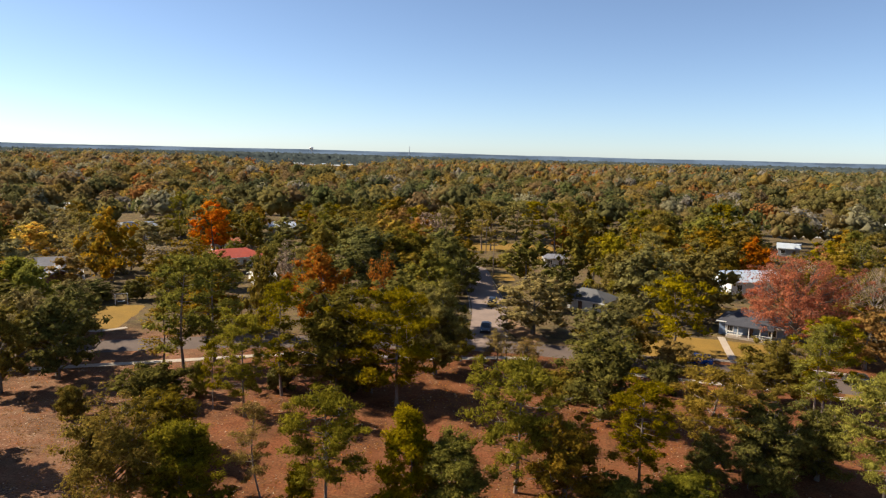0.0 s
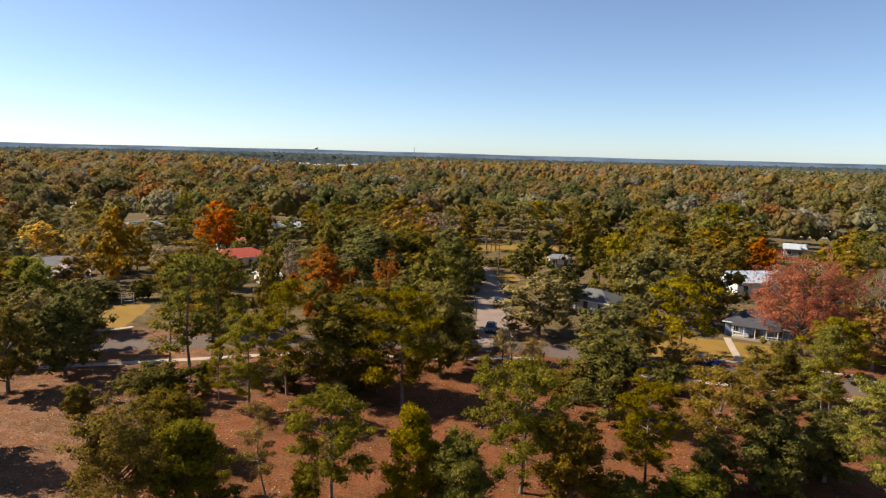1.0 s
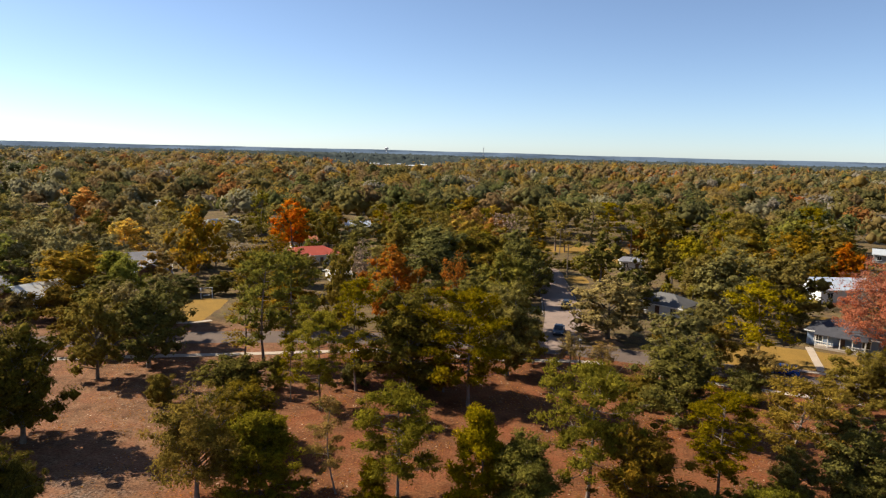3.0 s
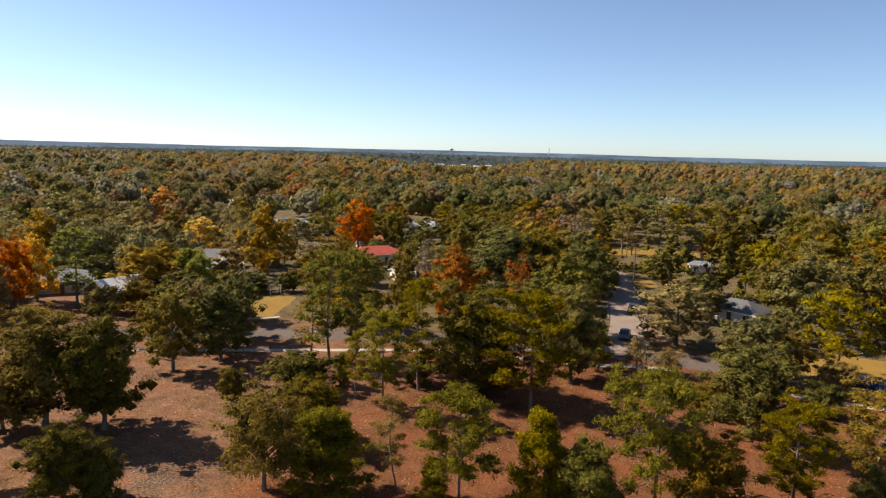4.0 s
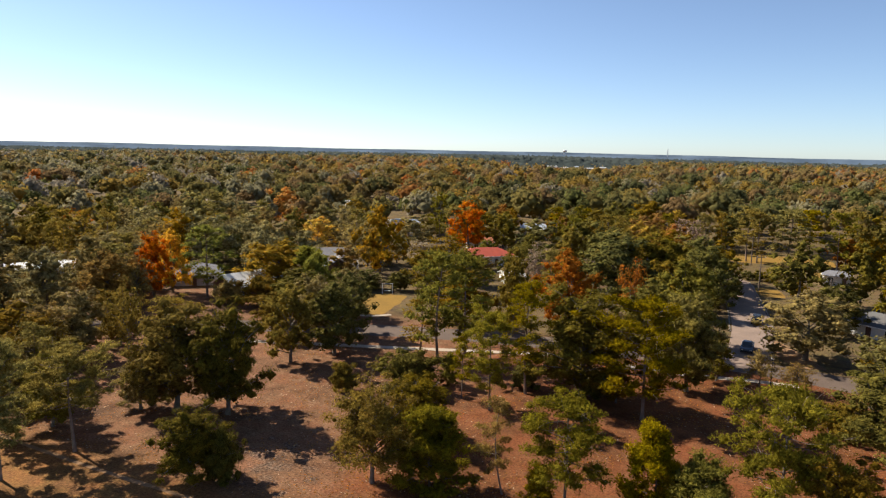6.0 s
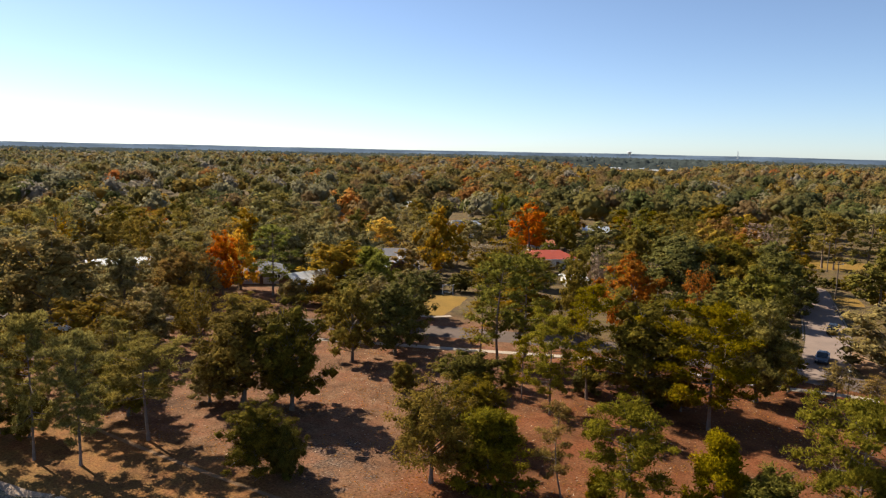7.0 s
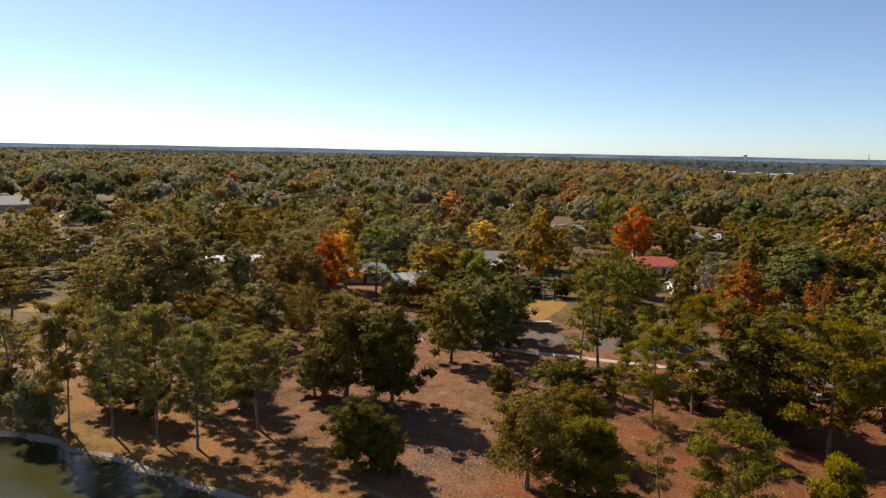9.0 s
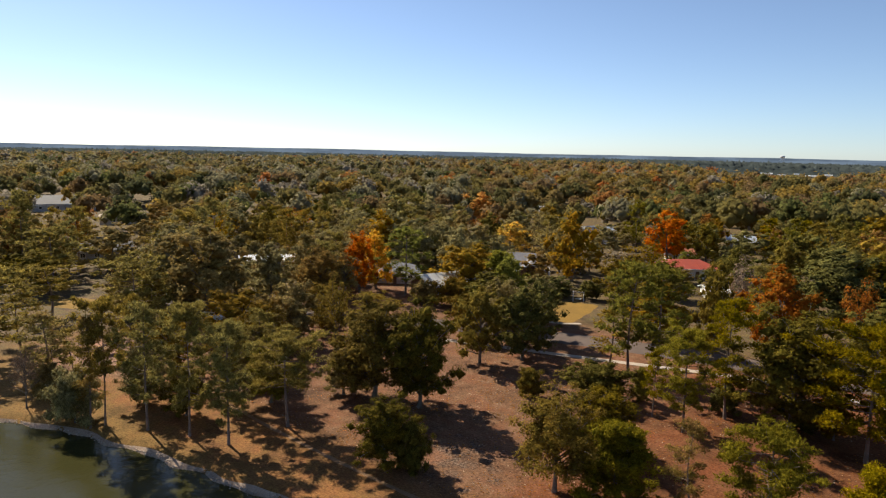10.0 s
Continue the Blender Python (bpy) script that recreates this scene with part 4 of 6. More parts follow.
tree("youngpine", -40.2, 86.0, 4.8, 1.5, "olivegreen")
tree("oak", -5.4, 107.2, 6.7, 2.5, "darkolive")
tree("pine", -78.3, 44.4, 11.7, 2.6, "pineolive")
tree("thinpine", -83.3, 52.6, 11.1, 2.5, "pineolive")
tree("oak", -86.2, 53.2, 8.5, 3.5, "brownolive")
tree("oak", -70.9, 58.0, 7.2, 2.8, "greyolive")
tree("bush", -52.4, 76.4, 4.2, 1.8, "olive")
tree("oak", -97.6, 76.3, 9.7, 3.6, "olivebrown")
tree("oak", -94.1, 66.0, 8.6, 3.2, "greyolive")
tree("sparse", -92.8, 60.7, 9.3, 3.0, "olivebrown")
tree("oak", -135.6, 65.4, 18.0, 6.6, "greyolive")
tree("youngpine", -91.4, 121.6, 12.0, 5.3, "bluegreen")
tree("sparse", -78.2, 165.7, 11.3, 7.1, "olive")
tree("pine", -5.7, 238.2, 18.1, 5.4, "pineolive")
tree("pine", -2.5, 236.2, 17.1, 5.9, "pineolive")
tree("pine", 6.3, 238.6, 17.8, 6.5, "pineolive")
tree("pine", 13.5, 265.5, 16.2, 6.0, "bright")
tree("bush", 36.5, 225.4, 8.5, 7.2, "bright")
tree("oak", -40.9, 114.6, 16.4, 3.3, "olive")
tree("oak", -86.3, 136.2, 4.8, 3.7, "dark")
tree("oak", -32.0, 156.1, 12.9, 6.6, "dark")
tree("oak", -26.2, 171.7, 14.8, 7.1, "darkolive")
tree("oak", -32.9, 165.0, 14.9, 8.4, "dark")
tree("oak", -74.0, 145.1, 10.2, 5.3, "olive")
tree("sparse", -89.9, 170.6, 8.0, 5.3, "greytwig")
tree("bush", -78.8, 139.6, 4.9, 2.9, "dark")
tree("bush", -86.1, 137.0, 3.1, 3.0, "dark")
tree("oak", -111.5, 352.6, 16.9, 10.0, "yellowolive")
tree("oak", -188.4, 232.4, 16.3, 8.1, "redorange")
tree("oak", -134.1, 182.4, 11.1, 5.7, "orange")
tree("oak", -81.1, 103.9, 10.6, 6.7, "dark")
tree("oak", -16.9, 115.1, 13.2, 5.4, "darkolive")
tree("broadpine", -120.3, 28.5, 15.2, 6.3, "pineolive")
tree("oak", -8.6, 161.0, 9.0, 3.9, "dark")
tree("oak", 13.6, 148.4, 9.7, 4.8, "dark")
tree("oak", -139.4, 82.4, 6.7, 5.9, "greyolive")
tree("broadpine", -180.5, 56.5, 14.0, 6.9, "pineolive")
tree("oak", -169.7, 48.9, 10.4, 7.2, "darkolive")
tree("oak", -8.8, 171.6, 9.6, 4.3, "dark")
tree("oak", -11.4, 185.0, 10.0, 5.1, "dark")
tree("bush", -4.0, 203.1, 2.6, 2.1, "dark")
tree("bush", -0.9, 202.8, 2.9, 2.3, "dark")
tree("bush", 2.1, 201.5, 3.8, 2.4, "darkolive")
tree("oak", -154.6, 94.8, 5.6, 5.0, "greyolive")
tree("oak", 61.8, 125.2, 8.3, 5.2, "brownolive")
tree("oak", -112.0, 204.9, 10.8, 8.3, "greyolive")
tree("oak", -70.6, 218.5, 11.4, 9.2, "liveoak")
tree("oak", -97.7, 143.9, 9.9, 4.4, "brownolive")
tree("oak", -12.5, 166.0, 13.0, 5.4, "darkolive")
tree("oak", -14.5, 181.0, 14.0, 5.4, "dark")
tree("oak", -16.0, 150.0, 12.0, 5.4, "olive")
tree("oak", -197.8, 122.2, 9.3, 4.8, "greyolive")
tree("pine", -174.6, 145.2, 17.0, 3.3, "pineolive")
tree("pine", -185.2, 98.3, 17.1, 3.3, "pineolive")
tree("oak", -126.1, 146.9, 13.4, 6.3, "greyolive")
tree("sparse", -165.5, 127.4, 9.2, 4.4, "brownolive")
tree("pine", 90.1, 133.9, 19.3, 4.4, "pineolive")
tree("oak", 45.4, 225.7, 11.7, 4.8, "olivebrown")
tree("oak", -99.1, 173.3, 10.5, 4.4, "brownolive")
tree("oak", -214.1, 48.9, 17.0, 6.5, "brownolive")
tree("oak", -217.2, 40.2, 13.6, 7.0, "greyolive")
tree("oak", -144.9, 202.5, 12.1, 4.3, "darkolive")
tree("sparse", -31.2, 221.3, 10.0, 4.3, "dark")
tree("oak", -245.5, 68.9, 13.8, 4.9, "greyolive")
tree("oak", 130.3, 229.5, 10.9, 4.2, "liveoak")
tree("oak", -80.2, 212.9, 13.9, 5.5, "darkolive")
tree("oak", -152.0, 175.6, 13.7, 6.2, "greyolive")
tree("oak", 87.0, 180.5, 11.9, 5.9, "yellow")
tree("oak", -178.9, 184.6, 16.0, 8.1, "greyolive")
tree("oak", -195.8, 93.6, 14.0, 5.7, "greyolive")
tree("sparse", -144.1, 125.2, 14.9, 6.4, "brownolive")
tree("oak", -152.6, 209.6, 11.0, 4.5, "greyolive")
tree("oak", -72.2, 245.6, 11.6, 4.4, "olivebrown")
tree("oak", -202.7, 128.5, 10.6, 4.3, "darkolive")
tree("oak", -208.7, 107.5, 16.6, 8.1, "greyolive")
tree("oak", -51.6, 164.9, 10.7, 4.4, "dark")
tree("oak", 63.7, 190.3, 9.2, 3.6, "olive")
tree("oak", -222.9, 145.6, 9.9, 4.5, "greyolive")
tree("oak", -118.1, 146.1, 9.6, 3.7, "darkolive")
tree("pine", 19.7, 234.3, 18.0, 4.5, "pinegreen")
tree("oak", 126.1, 211.8, 9.5, 3.6, "darkolive")
tree("pine", -97.7, 208.9, 15.5, 3.6, "pineolive")
tree("pine", -157.2, 121.1, 16.5, 4.0, "pineolive")
tree("oak", -227.7, 119.2, 10.7, 5.5, "darkolive")
tree("sparse", -203.5, 48.8, 12.2, 4.4, "greyolive")
tree("oak", 27.7, 235.0, 11.1, 4.6, "olivebrown")
tree("oak", -96.5, 220.3, 13.0, 6.3, "dark")
tree("oak", -255.1, 50.1, 9.8, 3.6, "yellowolive")
tree("oak", 46.2, 195.1, 14.9, 7.6, "olive")
tree("oak", 54.7, 201.5, 9.1, 4.4, "rust")
tree("oak", -106.1, 244.1, 15.4, 6.0, "olive")
tree("oak", -188.4, 153.3, 15.5, 5.7, "greyolive")
tree("sparse", 100.6, 156.2, 14.1, 5.0, "darkolive")
tree("oak", -219.9, 64.3, 11.7, 5.2, "darkolive")
tree("oak", 89.2, 189.1, 13.0, 6.0, "pinegreen")
tree("oak", 75.2, 140.0, 12.0, 4.6, "darkolive")
tree("oak", -176.8, 194.9, 12.1, 5.0, "greyolive")
tree("oak", -50.8, 204.5, 13.8, 6.0, "dark")
tree("oak", -140.4, 163.3, 11.3, 4.0, "pineolive")
tree("oak", -126.3, 199.6, 11.6, 4.9, "darkolive")
tree("oak", 22.6, 239.1, 9.4, 4.8, "brown")
tree("oak", 37.0, 169.4, 10.9, 4.8, "olive")
tree("oak", -239.8, 85.4, 9.3, 3.2, "greyolive")
tree("pine", -55.9, 216.5, 12.8, 2.6, "pinegreen")
tree("oak", -197.2, 151.2, 10.5, 4.6, "brownolive")
tree("pine", -14.8, 257.3, 14.6, 3.3, "pineolive")
tree("oak", -67.5, 236.4, 11.4, 4.4, "brown")
tree("oak", -23.6, 185.8, 11.9, 5.3, "pinegreen")
tree("pine", 44.0, 211.3, 18.4, 3.9, "pinegreen")
tree("oak", 57.7, 233.5, 16.0, 7.8, "darkolive")
tree("sparse", 67.1, 166.1, 9.2, 3.3, "greytwig")
tree("oak", -55.1, 242.3, 14.3, 6.9, "olive")
tree("oak", 77.3, 119.7, 16.4, 6.4, "olive")
tree("oak", 41.2, 155.1, 12.4, 4.9, "olive")
tree("oak", -216.4, 126.8, 15.6, 6.4, "greyolive")
tree("pine", 34.5, 154.6, 17.5, 3.7, "pineolive")
tree("oak", -225.5, 41.0, 9.5, 4.4, "greyolive")
tree("oak", 64.3, 214.8, 16.5, 8.4, "pinegreen")
tree("oak", -42.6, 225.2, 11.1, 4.5, "olive")
tree("oak", 66.2, 150.5, 10.3, 4.3, "pinegreen")
tree("pine", 72.0, 223.7, 19.9, 5.5, "pinegreen")
tree("pine", -159.8, 182.7, 13.1, 2.9, "pineolive")
tree("oak", 85.0, 233.3, 11.3, 4.4, "dark")
tree("sparse", -160.8, 175.4, 12.1, 5.5, "pineolive")
tree("pine", -168.8, 171.3, 18.0, 4.8, "pineolive")
tree("oak", -167.4, 143.2, 15.0, 7.5, "greyolive")
tree("oak", 26.8, 249.2, 10.9, 5.6, "dark")
tree("oak", -149.6, 148.4, 10.9, 5.0, "greyolive")
tree("oak", -105.2, 170.6, 11.4, 4.0, "greyolive")
tree("oak", 47.7, 247.8, 14.5, 5.5, "darkolive")
tree("sparse", 53.7, 249.0, 9.4, 3.8, "greytwig")
tree("oak", -234.8, 62.5, 12.3, 4.8, "greyolive")
tree("oak", 80.4, 217.9, 11.2, 4.9, "darkolive")
tree("sparse", 111.3, 232.5, 9.1, 3.6, "darkolive")
tree("oak", 70.1, 257.4, 10.5, 4.1, "dark")
tree("pine", -172.1, 119.3, 16.0, 3.9, "pineolive")
tree("oak", -134.3, 201.4, 9.9, 3.8, "brownolive")
tree("oak", -131.6, 194.9, 13.6, 5.5, "greyolive")
tree("pine", 109.4, 175.2, 15.5, 3.8, "pinegreen")
tree("pine", 63.1, 223.4, 18.6, 3.8, "pineolive")
tree("pine", -174.2, 135.5, 13.1, 2.8, "pineolive")
tree("oak", -46.9, 246.0, 12.0, 4.6, "darkolive")
tree("pine", 25.1, 243.4, 18.4, 3.9, "pineolive")
tree("oak", 35.2, 186.7, 9.6, 3.9, "darkolive")
tree("oak", -222.8, 75.5, 11.1, 4.0, "brown")
tree("oak", -159.4, 128.3, 9.1, 4.2, "greyolive")
tree("oak", 71.6, 193.2, 12.9, 5.1, "rust")
tree("sparse", -24.5, 233.6, 13.2, 6.6, "greytwig")
tree("oak", 66.1, 197.3, 11.5, 4.9, "olive")
tree("oak", 118.8, 176.9, 12.2, 5.4, "olive")
tree("oak", -172.7, 175.3, 11.3, 4.5, "yellow")
tree("oak", -138.8, 153.3, 14.2, 5.7, "greyolive")
tree("oak", -197.9, 45.6, 14.6, 5.7, "greyolive")
tree("pine", -187.9, 103.9, 19.2, 4.4, "pineolive")
tree("sparse", 98.6, 190.0, 14.3, 5.5, "darkolive")
tree("oak", -234.9, 115.9, 13.3, 5.2, "greyolive")
tree("oak", -140.5, 110.1, 13.1, 6.6, "greyolive")
tree("pine", -108.5, 221.5, 18.3, 4.2, "pinegreen")
tree("oak", -195.3, 60.8, 15.7, 6.2, "greyolive")
tree("oak", 113.1, 185.8, 10.8, 5.1, "dark")
tree("pine", -161.5, 186.5, 14.9, 3.2, "pineolive")
tree("oak", 100.6, 164.2, 9.4, 3.8, "dark")
tree("oak", -212.2, 114.0, 9.2, 3.7, "pineolive")
tree("pine", -119.1, 182.3, 14.6, 3.7, "pineolive")
tree("oak", -50.8, 228.5, 10.4, 3.8, "olivebrown")
tree("oak", 128.6, 199.2, 14.3, 5.5, "olive")
tree("oak", -144.5, 132.6, 16.8, 6.2, "yellow")
tree("oak", -140.8, 142.6, 14.3, 7.0, "darkolive")
tree("oak", -22.0, 177.2, 12.3, 4.4, "darkolive")
tree("pine", -61.7, 240.0, 15.3, 3.0, "pinegreen")
tree("oak", -221.4, 97.1, 9.8, 4.2, "greyolive")
tree("sparse", 75.8, 170.9, 12.0, 5.5, "darkolive")
tree("oak", -242.6, 47.8, 16.0, 6.8, "brownolive")
tree("oak", -225.2, 59.3, 15.3, 7.0, "brown")
tree("oak", -87.3, 239.8, 12.5, 4.3, "olivebrown")
tree("oak", -204.3, 121.3, 14.7, 5.8, "greyolive")
tree("pine", -61.1, 249.1, 13.6, 3.3, "pinegreen")
tree("oak", -33.6, 173.6, 14.9, 5.7, "olive")
tree("oak", -52.5, 196.9, 11.9, 4.8, "olive")
tree("pine", 118.5, 219.7, 12.5, 2.6, "pineolive")
tree("oak", 27.2, 262.6, 14.6, 5.5, "pinegreen")
tree("sparse", -23.2, 250.9, 10.7, 4.2, "pinegreen")
tree("pine", 48.8, 167.6, 14.3, 2.7, "pinegreen")
tree("oak", -183.2, 193.2, 16.3, 6.2, "greyolive")
tree("pine", -66.9, 230.1, 15.0, 3.6, "pinegreen")
tree("oak", -28.5, 247.5, 14.7, 6.0, "yellowolive")
tree("oak", -114.1, 222.5, 10.0, 4.3, "olive")
tree("oak", -134.0, 135.8, 15.2, 6.7, "greyolive")
tree("oak", -146.5, 106.0, 9.1, 4.2, "brownolive")
tree("sparse", -115.6, 175.1, 12.1, 5.4, "brownolive")
tree("oak", -26.0, 216.9, 12.8, 5.2, "rust")
tree("oak", 43.4, 254.2, 9.5, 4.9, "dark")
tree("oak", -141.1, 118.1, 10.3, 4.6, "brownolive")
tree("oak", -232.0, 130.2, 9.9, 3.5, "darkolive")
tree("oak", -158.0, 152.0, 14.1, 5.0, "pineolive")
tree("pine", -31.2, 241.9, 13.9, 3.2, "pinegreen")
tree("oak", 144.6, 216.9, 16.7, 8.6, "darkolive")
tree("oak", -62.8, 222.1, 9.7, 4.3, "darkolive")
tree("oak", -128.9, 56.6, 10.1, 3.7, "darkolive")
tree("oak", -188.1, 181.4, 16.8, 8.3, "pineolive")
tree("sparse", -202.0, 113.9, 13.2, 6.3, "yellowolive")
tree("oak", 32.3, 252.9, 10.4, 4.0, "olivebrown")
tree("oak", -85.7, 227.9, 11.7, 5.4, "liveoak")
tree("pine", -176.4, 118.6, 12.6, 2.5, "pineolive")
tree("oak", -61.1, 259.8, 12.0, 4.3, "olive")
tree("oak", 77.7, 231.5, 15.3, 7.9, "darkolive")
tree("oak", -195.5, 170.8, 10.2, 5.3, "brown")
tree("oak", -115.2, 235.6, 9.7, 3.3, "darkolive")
tree("oak", -254.3, 57.7, 14.4, 5.4, "greyolive")
tree("sparse", -118.7, 97.2, 10.1, 4.5, "brownolive")
tree("pine", -56.6, 211.4, 14.1, 2.8, "pinegreen")
tree("sparse", -41.9, 202.4, 15.8, 6.7, "olive")
tree("pine", -213.4, 120.7, 14.0, 2.7, "pineolive")
tree("oak", -196.7, 128.2, 15.5, 5.6, "darkolive")
tree("oak", -52.5, 256.1, 15.9, 5.8, "darkolive")
tree("oak", -41.4, 187.2, 15.0, 6.7, "dark")
tree("oak", -129.2, 160.4, 12.1, 4.2, "greyolive")
tree("sparse", -245.2, 81.1, 11.3, 5.1, "brownolive")
tree("sparse", -130.7, 106.3, 10.6, 4.3, "brownolive")
tree("sparse", -237.2, 57.1, 13.7, 5.4, "greytwig")
tree("oak", 112.3, 168.0, 13.9, 7.2, "dark")
tree("sparse", -40.1, 235.2, 14.8, 5.4, "darkolive")
tree("oak", -183.0, 92.7, 13.7, 6.9, "greyolive")
tree("oak", -195.0, 162.1, 10.5, 5.1, "rust")
tree("oak", -39.6, 253.7, 16.8, 8.4, "olive")
tree("sparse", -176.7, 163.7, 15.0, 6.4, "greyolive")
tree("pine", -19.6, 253.8, 13.7, 3.2, "pineolive")
tree("pine", -230.2, 81.1, 14.3, 3.7, "pineolive")
tree("pine", 50.2, 213.8, 18.1, 4.1, "pineolive")
tree("oak", -29.0, 264.8, 13.8, 5.0, "olive")
tree("oak", 95.0, 151.2, 13.7, 5.2, "olive")
tree("oak", -226.3, 105.4, 14.5, 6.9, "brownolive")
tree("oak", -235.3, 83.2, 9.6, 4.2, "greyolive")
tree("oak", 53.2, 239.2, 10.8, 3.9, "olive")
tree("oak", -177.0, 155.0, 15.3, 7.2, "darkolive")
tree("oak", -151.0, 165.7, 12.1, 5.2, "greyolive")
tree("oak", 76.8, 155.1, 13.9, 5.4, "olive")
tree("pine", 105.2, 210.5, 13.9, 2.7, "pineolive")
tree("sparse", -217.2, 150.7, 10.6, 4.8, "yellowolive")
tree("oak", 73.4, 208.5, 15.6, 7.9, "olivebrown")
tree("oak", -182.6, 131.3, 12.7, 5.4, "greyolive")
tree("oak", -92.3, 241.0, 10.3, 3.7, "olive")
tree("oak", 85.3, 128.2, 10.1, 3.8, "yellow")
tree("oak", 112.8, 197.3, 12.8, 6.3, "olive")
tree("oak", -141.9, 195.9, 13.9, 5.7, "greyolive")
tree("pine", -234.5, 74.8, 14.4, 2.7, "pineolive")
tree("oak", -205.8, 139.2, 9.7, 4.6, "greyolive")
tree("oak", -199.5, 141.8, 13.0, 6.7, "rust")
tree("oak", 106.2, 205.9, 13.9, 5.3, "olive")
tree("oak", -126.1, 93.9, 15.5, 5.9, "brownolive")
tree("oak", -53.1, 118.5, 11.3, 5.5, "olivebrown")
tree("pine", -120.3, 92.5, 13.9, 3.1, "pineolive")
tree("oak", -24.5, 197.5, 13.2, 5.5, "olivebrown")
tree("oak", -153.4, 194.5, 12.5, 4.8, "brown")
tree("oak", -115.1, 133.2, 14.2, 5.2, "greyolive")
tree("pine", -257.3, 63.1, 17.7, 3.7, "pineolive")
tree("oak", 37.6, 261.0, 16.6, 8.2, "darkolive")
tree("oak", 57.8, 190.2, 15.6, 5.8, "olivebrown")
tree("pine", 102.4, 201.9, 14.6, 3.8, "pinegreen")
tree("oak", -145.2, 184.0, 13.4, 4.8, "darkolive")
tree("sparse", 59.6, 207.9, 14.0, 5.9, "olivebrown")
tree("oak", 100.7, 206.2, 11.1, 4.1, "olivebrown")
tree("pine", -176.1, 128.1, 15.3, 3.8, "pineolive")
tree("oak", -103.8, 164.7, 13.4, 5.3, "greyolive")
tree("sparse", -63.3, 126.0, 9.2, 4.2, "dark")
tree("pine", -46.0, 240.2, 12.0, 2.5, "pineolive")
tree("pine", -145.9, 74.6, 19.9, 5.1, "pineolive")
tree("pine", -48.2, 261.9, 13.4, 3.3, "pinegreen")
tree("sparse", -125.5, 188.2, 15.4, 5.7, "greyolive")
tree("oak", -62.3, 188.4, 10.1, 4.2, "darkolive")
tree("oak", -201.7, 156.0, 16.4, 6.5, "darkolive")
tree("oak", -215.3, 134.3, 10.2, 4.1, "greyolive")
tree("pine", -167.1, 115.3, 13.1, 2.8, "pineolive")
tree("sparse", -39.8, 138.8, 11.5, 4.4, "pinegreen")
tree("oak", -67.5, 256.0, 12.8, 5.3, "liveoak")
tree("oak", -13.1, 262.7, 13.8, 5.6, "dark")
tree("oak", 29.3, 162.6, 11.8, 5.1, "liveoak")
tree("sparse", -180.0, 83.2, 12.2, 4.5, "darkolive")
tree("oak", -44.5, 159.7, 10.2, 3.7, "olive")
tree("pine", -215.3, 145.6, 12.8, 2.4, "pineolive")
tree("pine", 70.2, 110.0, 14.5, 3.6, "pinegreen")
tree("oak", -141.9, 215.6, 14.4, 6.2, "olivebrown")
tree("oak", 65.9, 230.6, 12.9, 5.7, "olive")
tree("oak", -63.5, 142.0, 9.7, 4.8, "olive")
tree("pine", -176.1, 121.8, 12.8, 2.8, "pineolive")
tree("oak", 31.4, 240.9, 15.1, 6.5, "olive")
tree("oak", -185.9, 119.6, 13.2, 5.1, "pineolive")
tree("pine", 45.8, 205.4, 16.8, 3.8, "pineolive")
tree("pine", 73.7, 251.3, 14.8, 3.7, "pinegreen")
tree("oak", -129.7, 100.7, 11.7, 5.4, "greyolive")
tree("pine", -123.4, 98.8, 15.1, 3.3, "pineolive")
tree("oak", 62.2, 252.0, 10.7, 5.0, "darkolive")
tree("oak", -115.1, 149.9, 10.9, 4.3, "greyolive")
tree("oak", -33.9, 228.1, 15.0, 6.9, "brown")
tree("pine", 55.3, 258.1, 17.2, 4.0, "pinegreen")
tree("oak", -169.4, 181.5, 12.9, 5.6, "greyolive")
tree("oak", -96.3, 234.8, 11.5, 5.3, "darkolive")
tree("sparse", -209.3, 165.3, 14.8, 5.4, "greyolive")
tree("oak", -201.8, 39.7, 12.5, 5.0, "greyolive")
tree("oak", -148.7, 155.9, 13.0, 5.7, "greyolive")
tree("pine", -154.2, 131.3, 13.6, 2.8, "pineolive")
tree("pine", -190.6, 63.6, 14.9, 3.1, "pineolive")
tree("oak", -169.0, 197.6, 11.7, 5.1, "greyolive")
tree("oak", -218.6, 54.3, 10.8, 4.5, "greyolive")
tree("oak", -226.1, 49.3, 11.4, 5.9, "yellowolive")
tree("oak", 44.8, 179.3, 11.6, 5.6, "olive")
tree("sparse", 72.1, 161.2, 11.1, 5.0, "greytwig")
tree("pine", -38.7, 130.5, 14.7, 2.9, "pineolive")
tree("pine", -182.5, 167.4, 13.0, 2.9, "pineolive")
tree("oak", -194.4, 40.8, 9.3, 3.9, "yellow")
tree("oak", -149.2, 140.0, 16.5, 7.9, "greyolive")
tree("oak", 116.8, 236.9, 11.7, 5.9, "yellow")
tree("sparse", -218.5, 140.5, 9.9, 5.0, "greyolive")
tree("oak", -30.0, 188.2, 15.8, 6.2, "yellow")
tree("oak", -93.8, 248.5, 13.3, 5.4, "brown")
tree("oak", -67.2, 154.7, 9.0, 3.9, "darkolive")
tree("sparse", -162.2, 136.4, 14.1, 5.7, "greyolive")
tree("sparse", -56.9, 227.7, 9.2, 4.4, "liveoak")
tree("bush", -186.9, 57.6, 6.1, 2.8, "brownolive")
tree("bush", -213.8, 44.1, 3.8, 2.1, "brownolive")
tree("bush", 70.3, 164.3, 3.6, 2.1, "green")
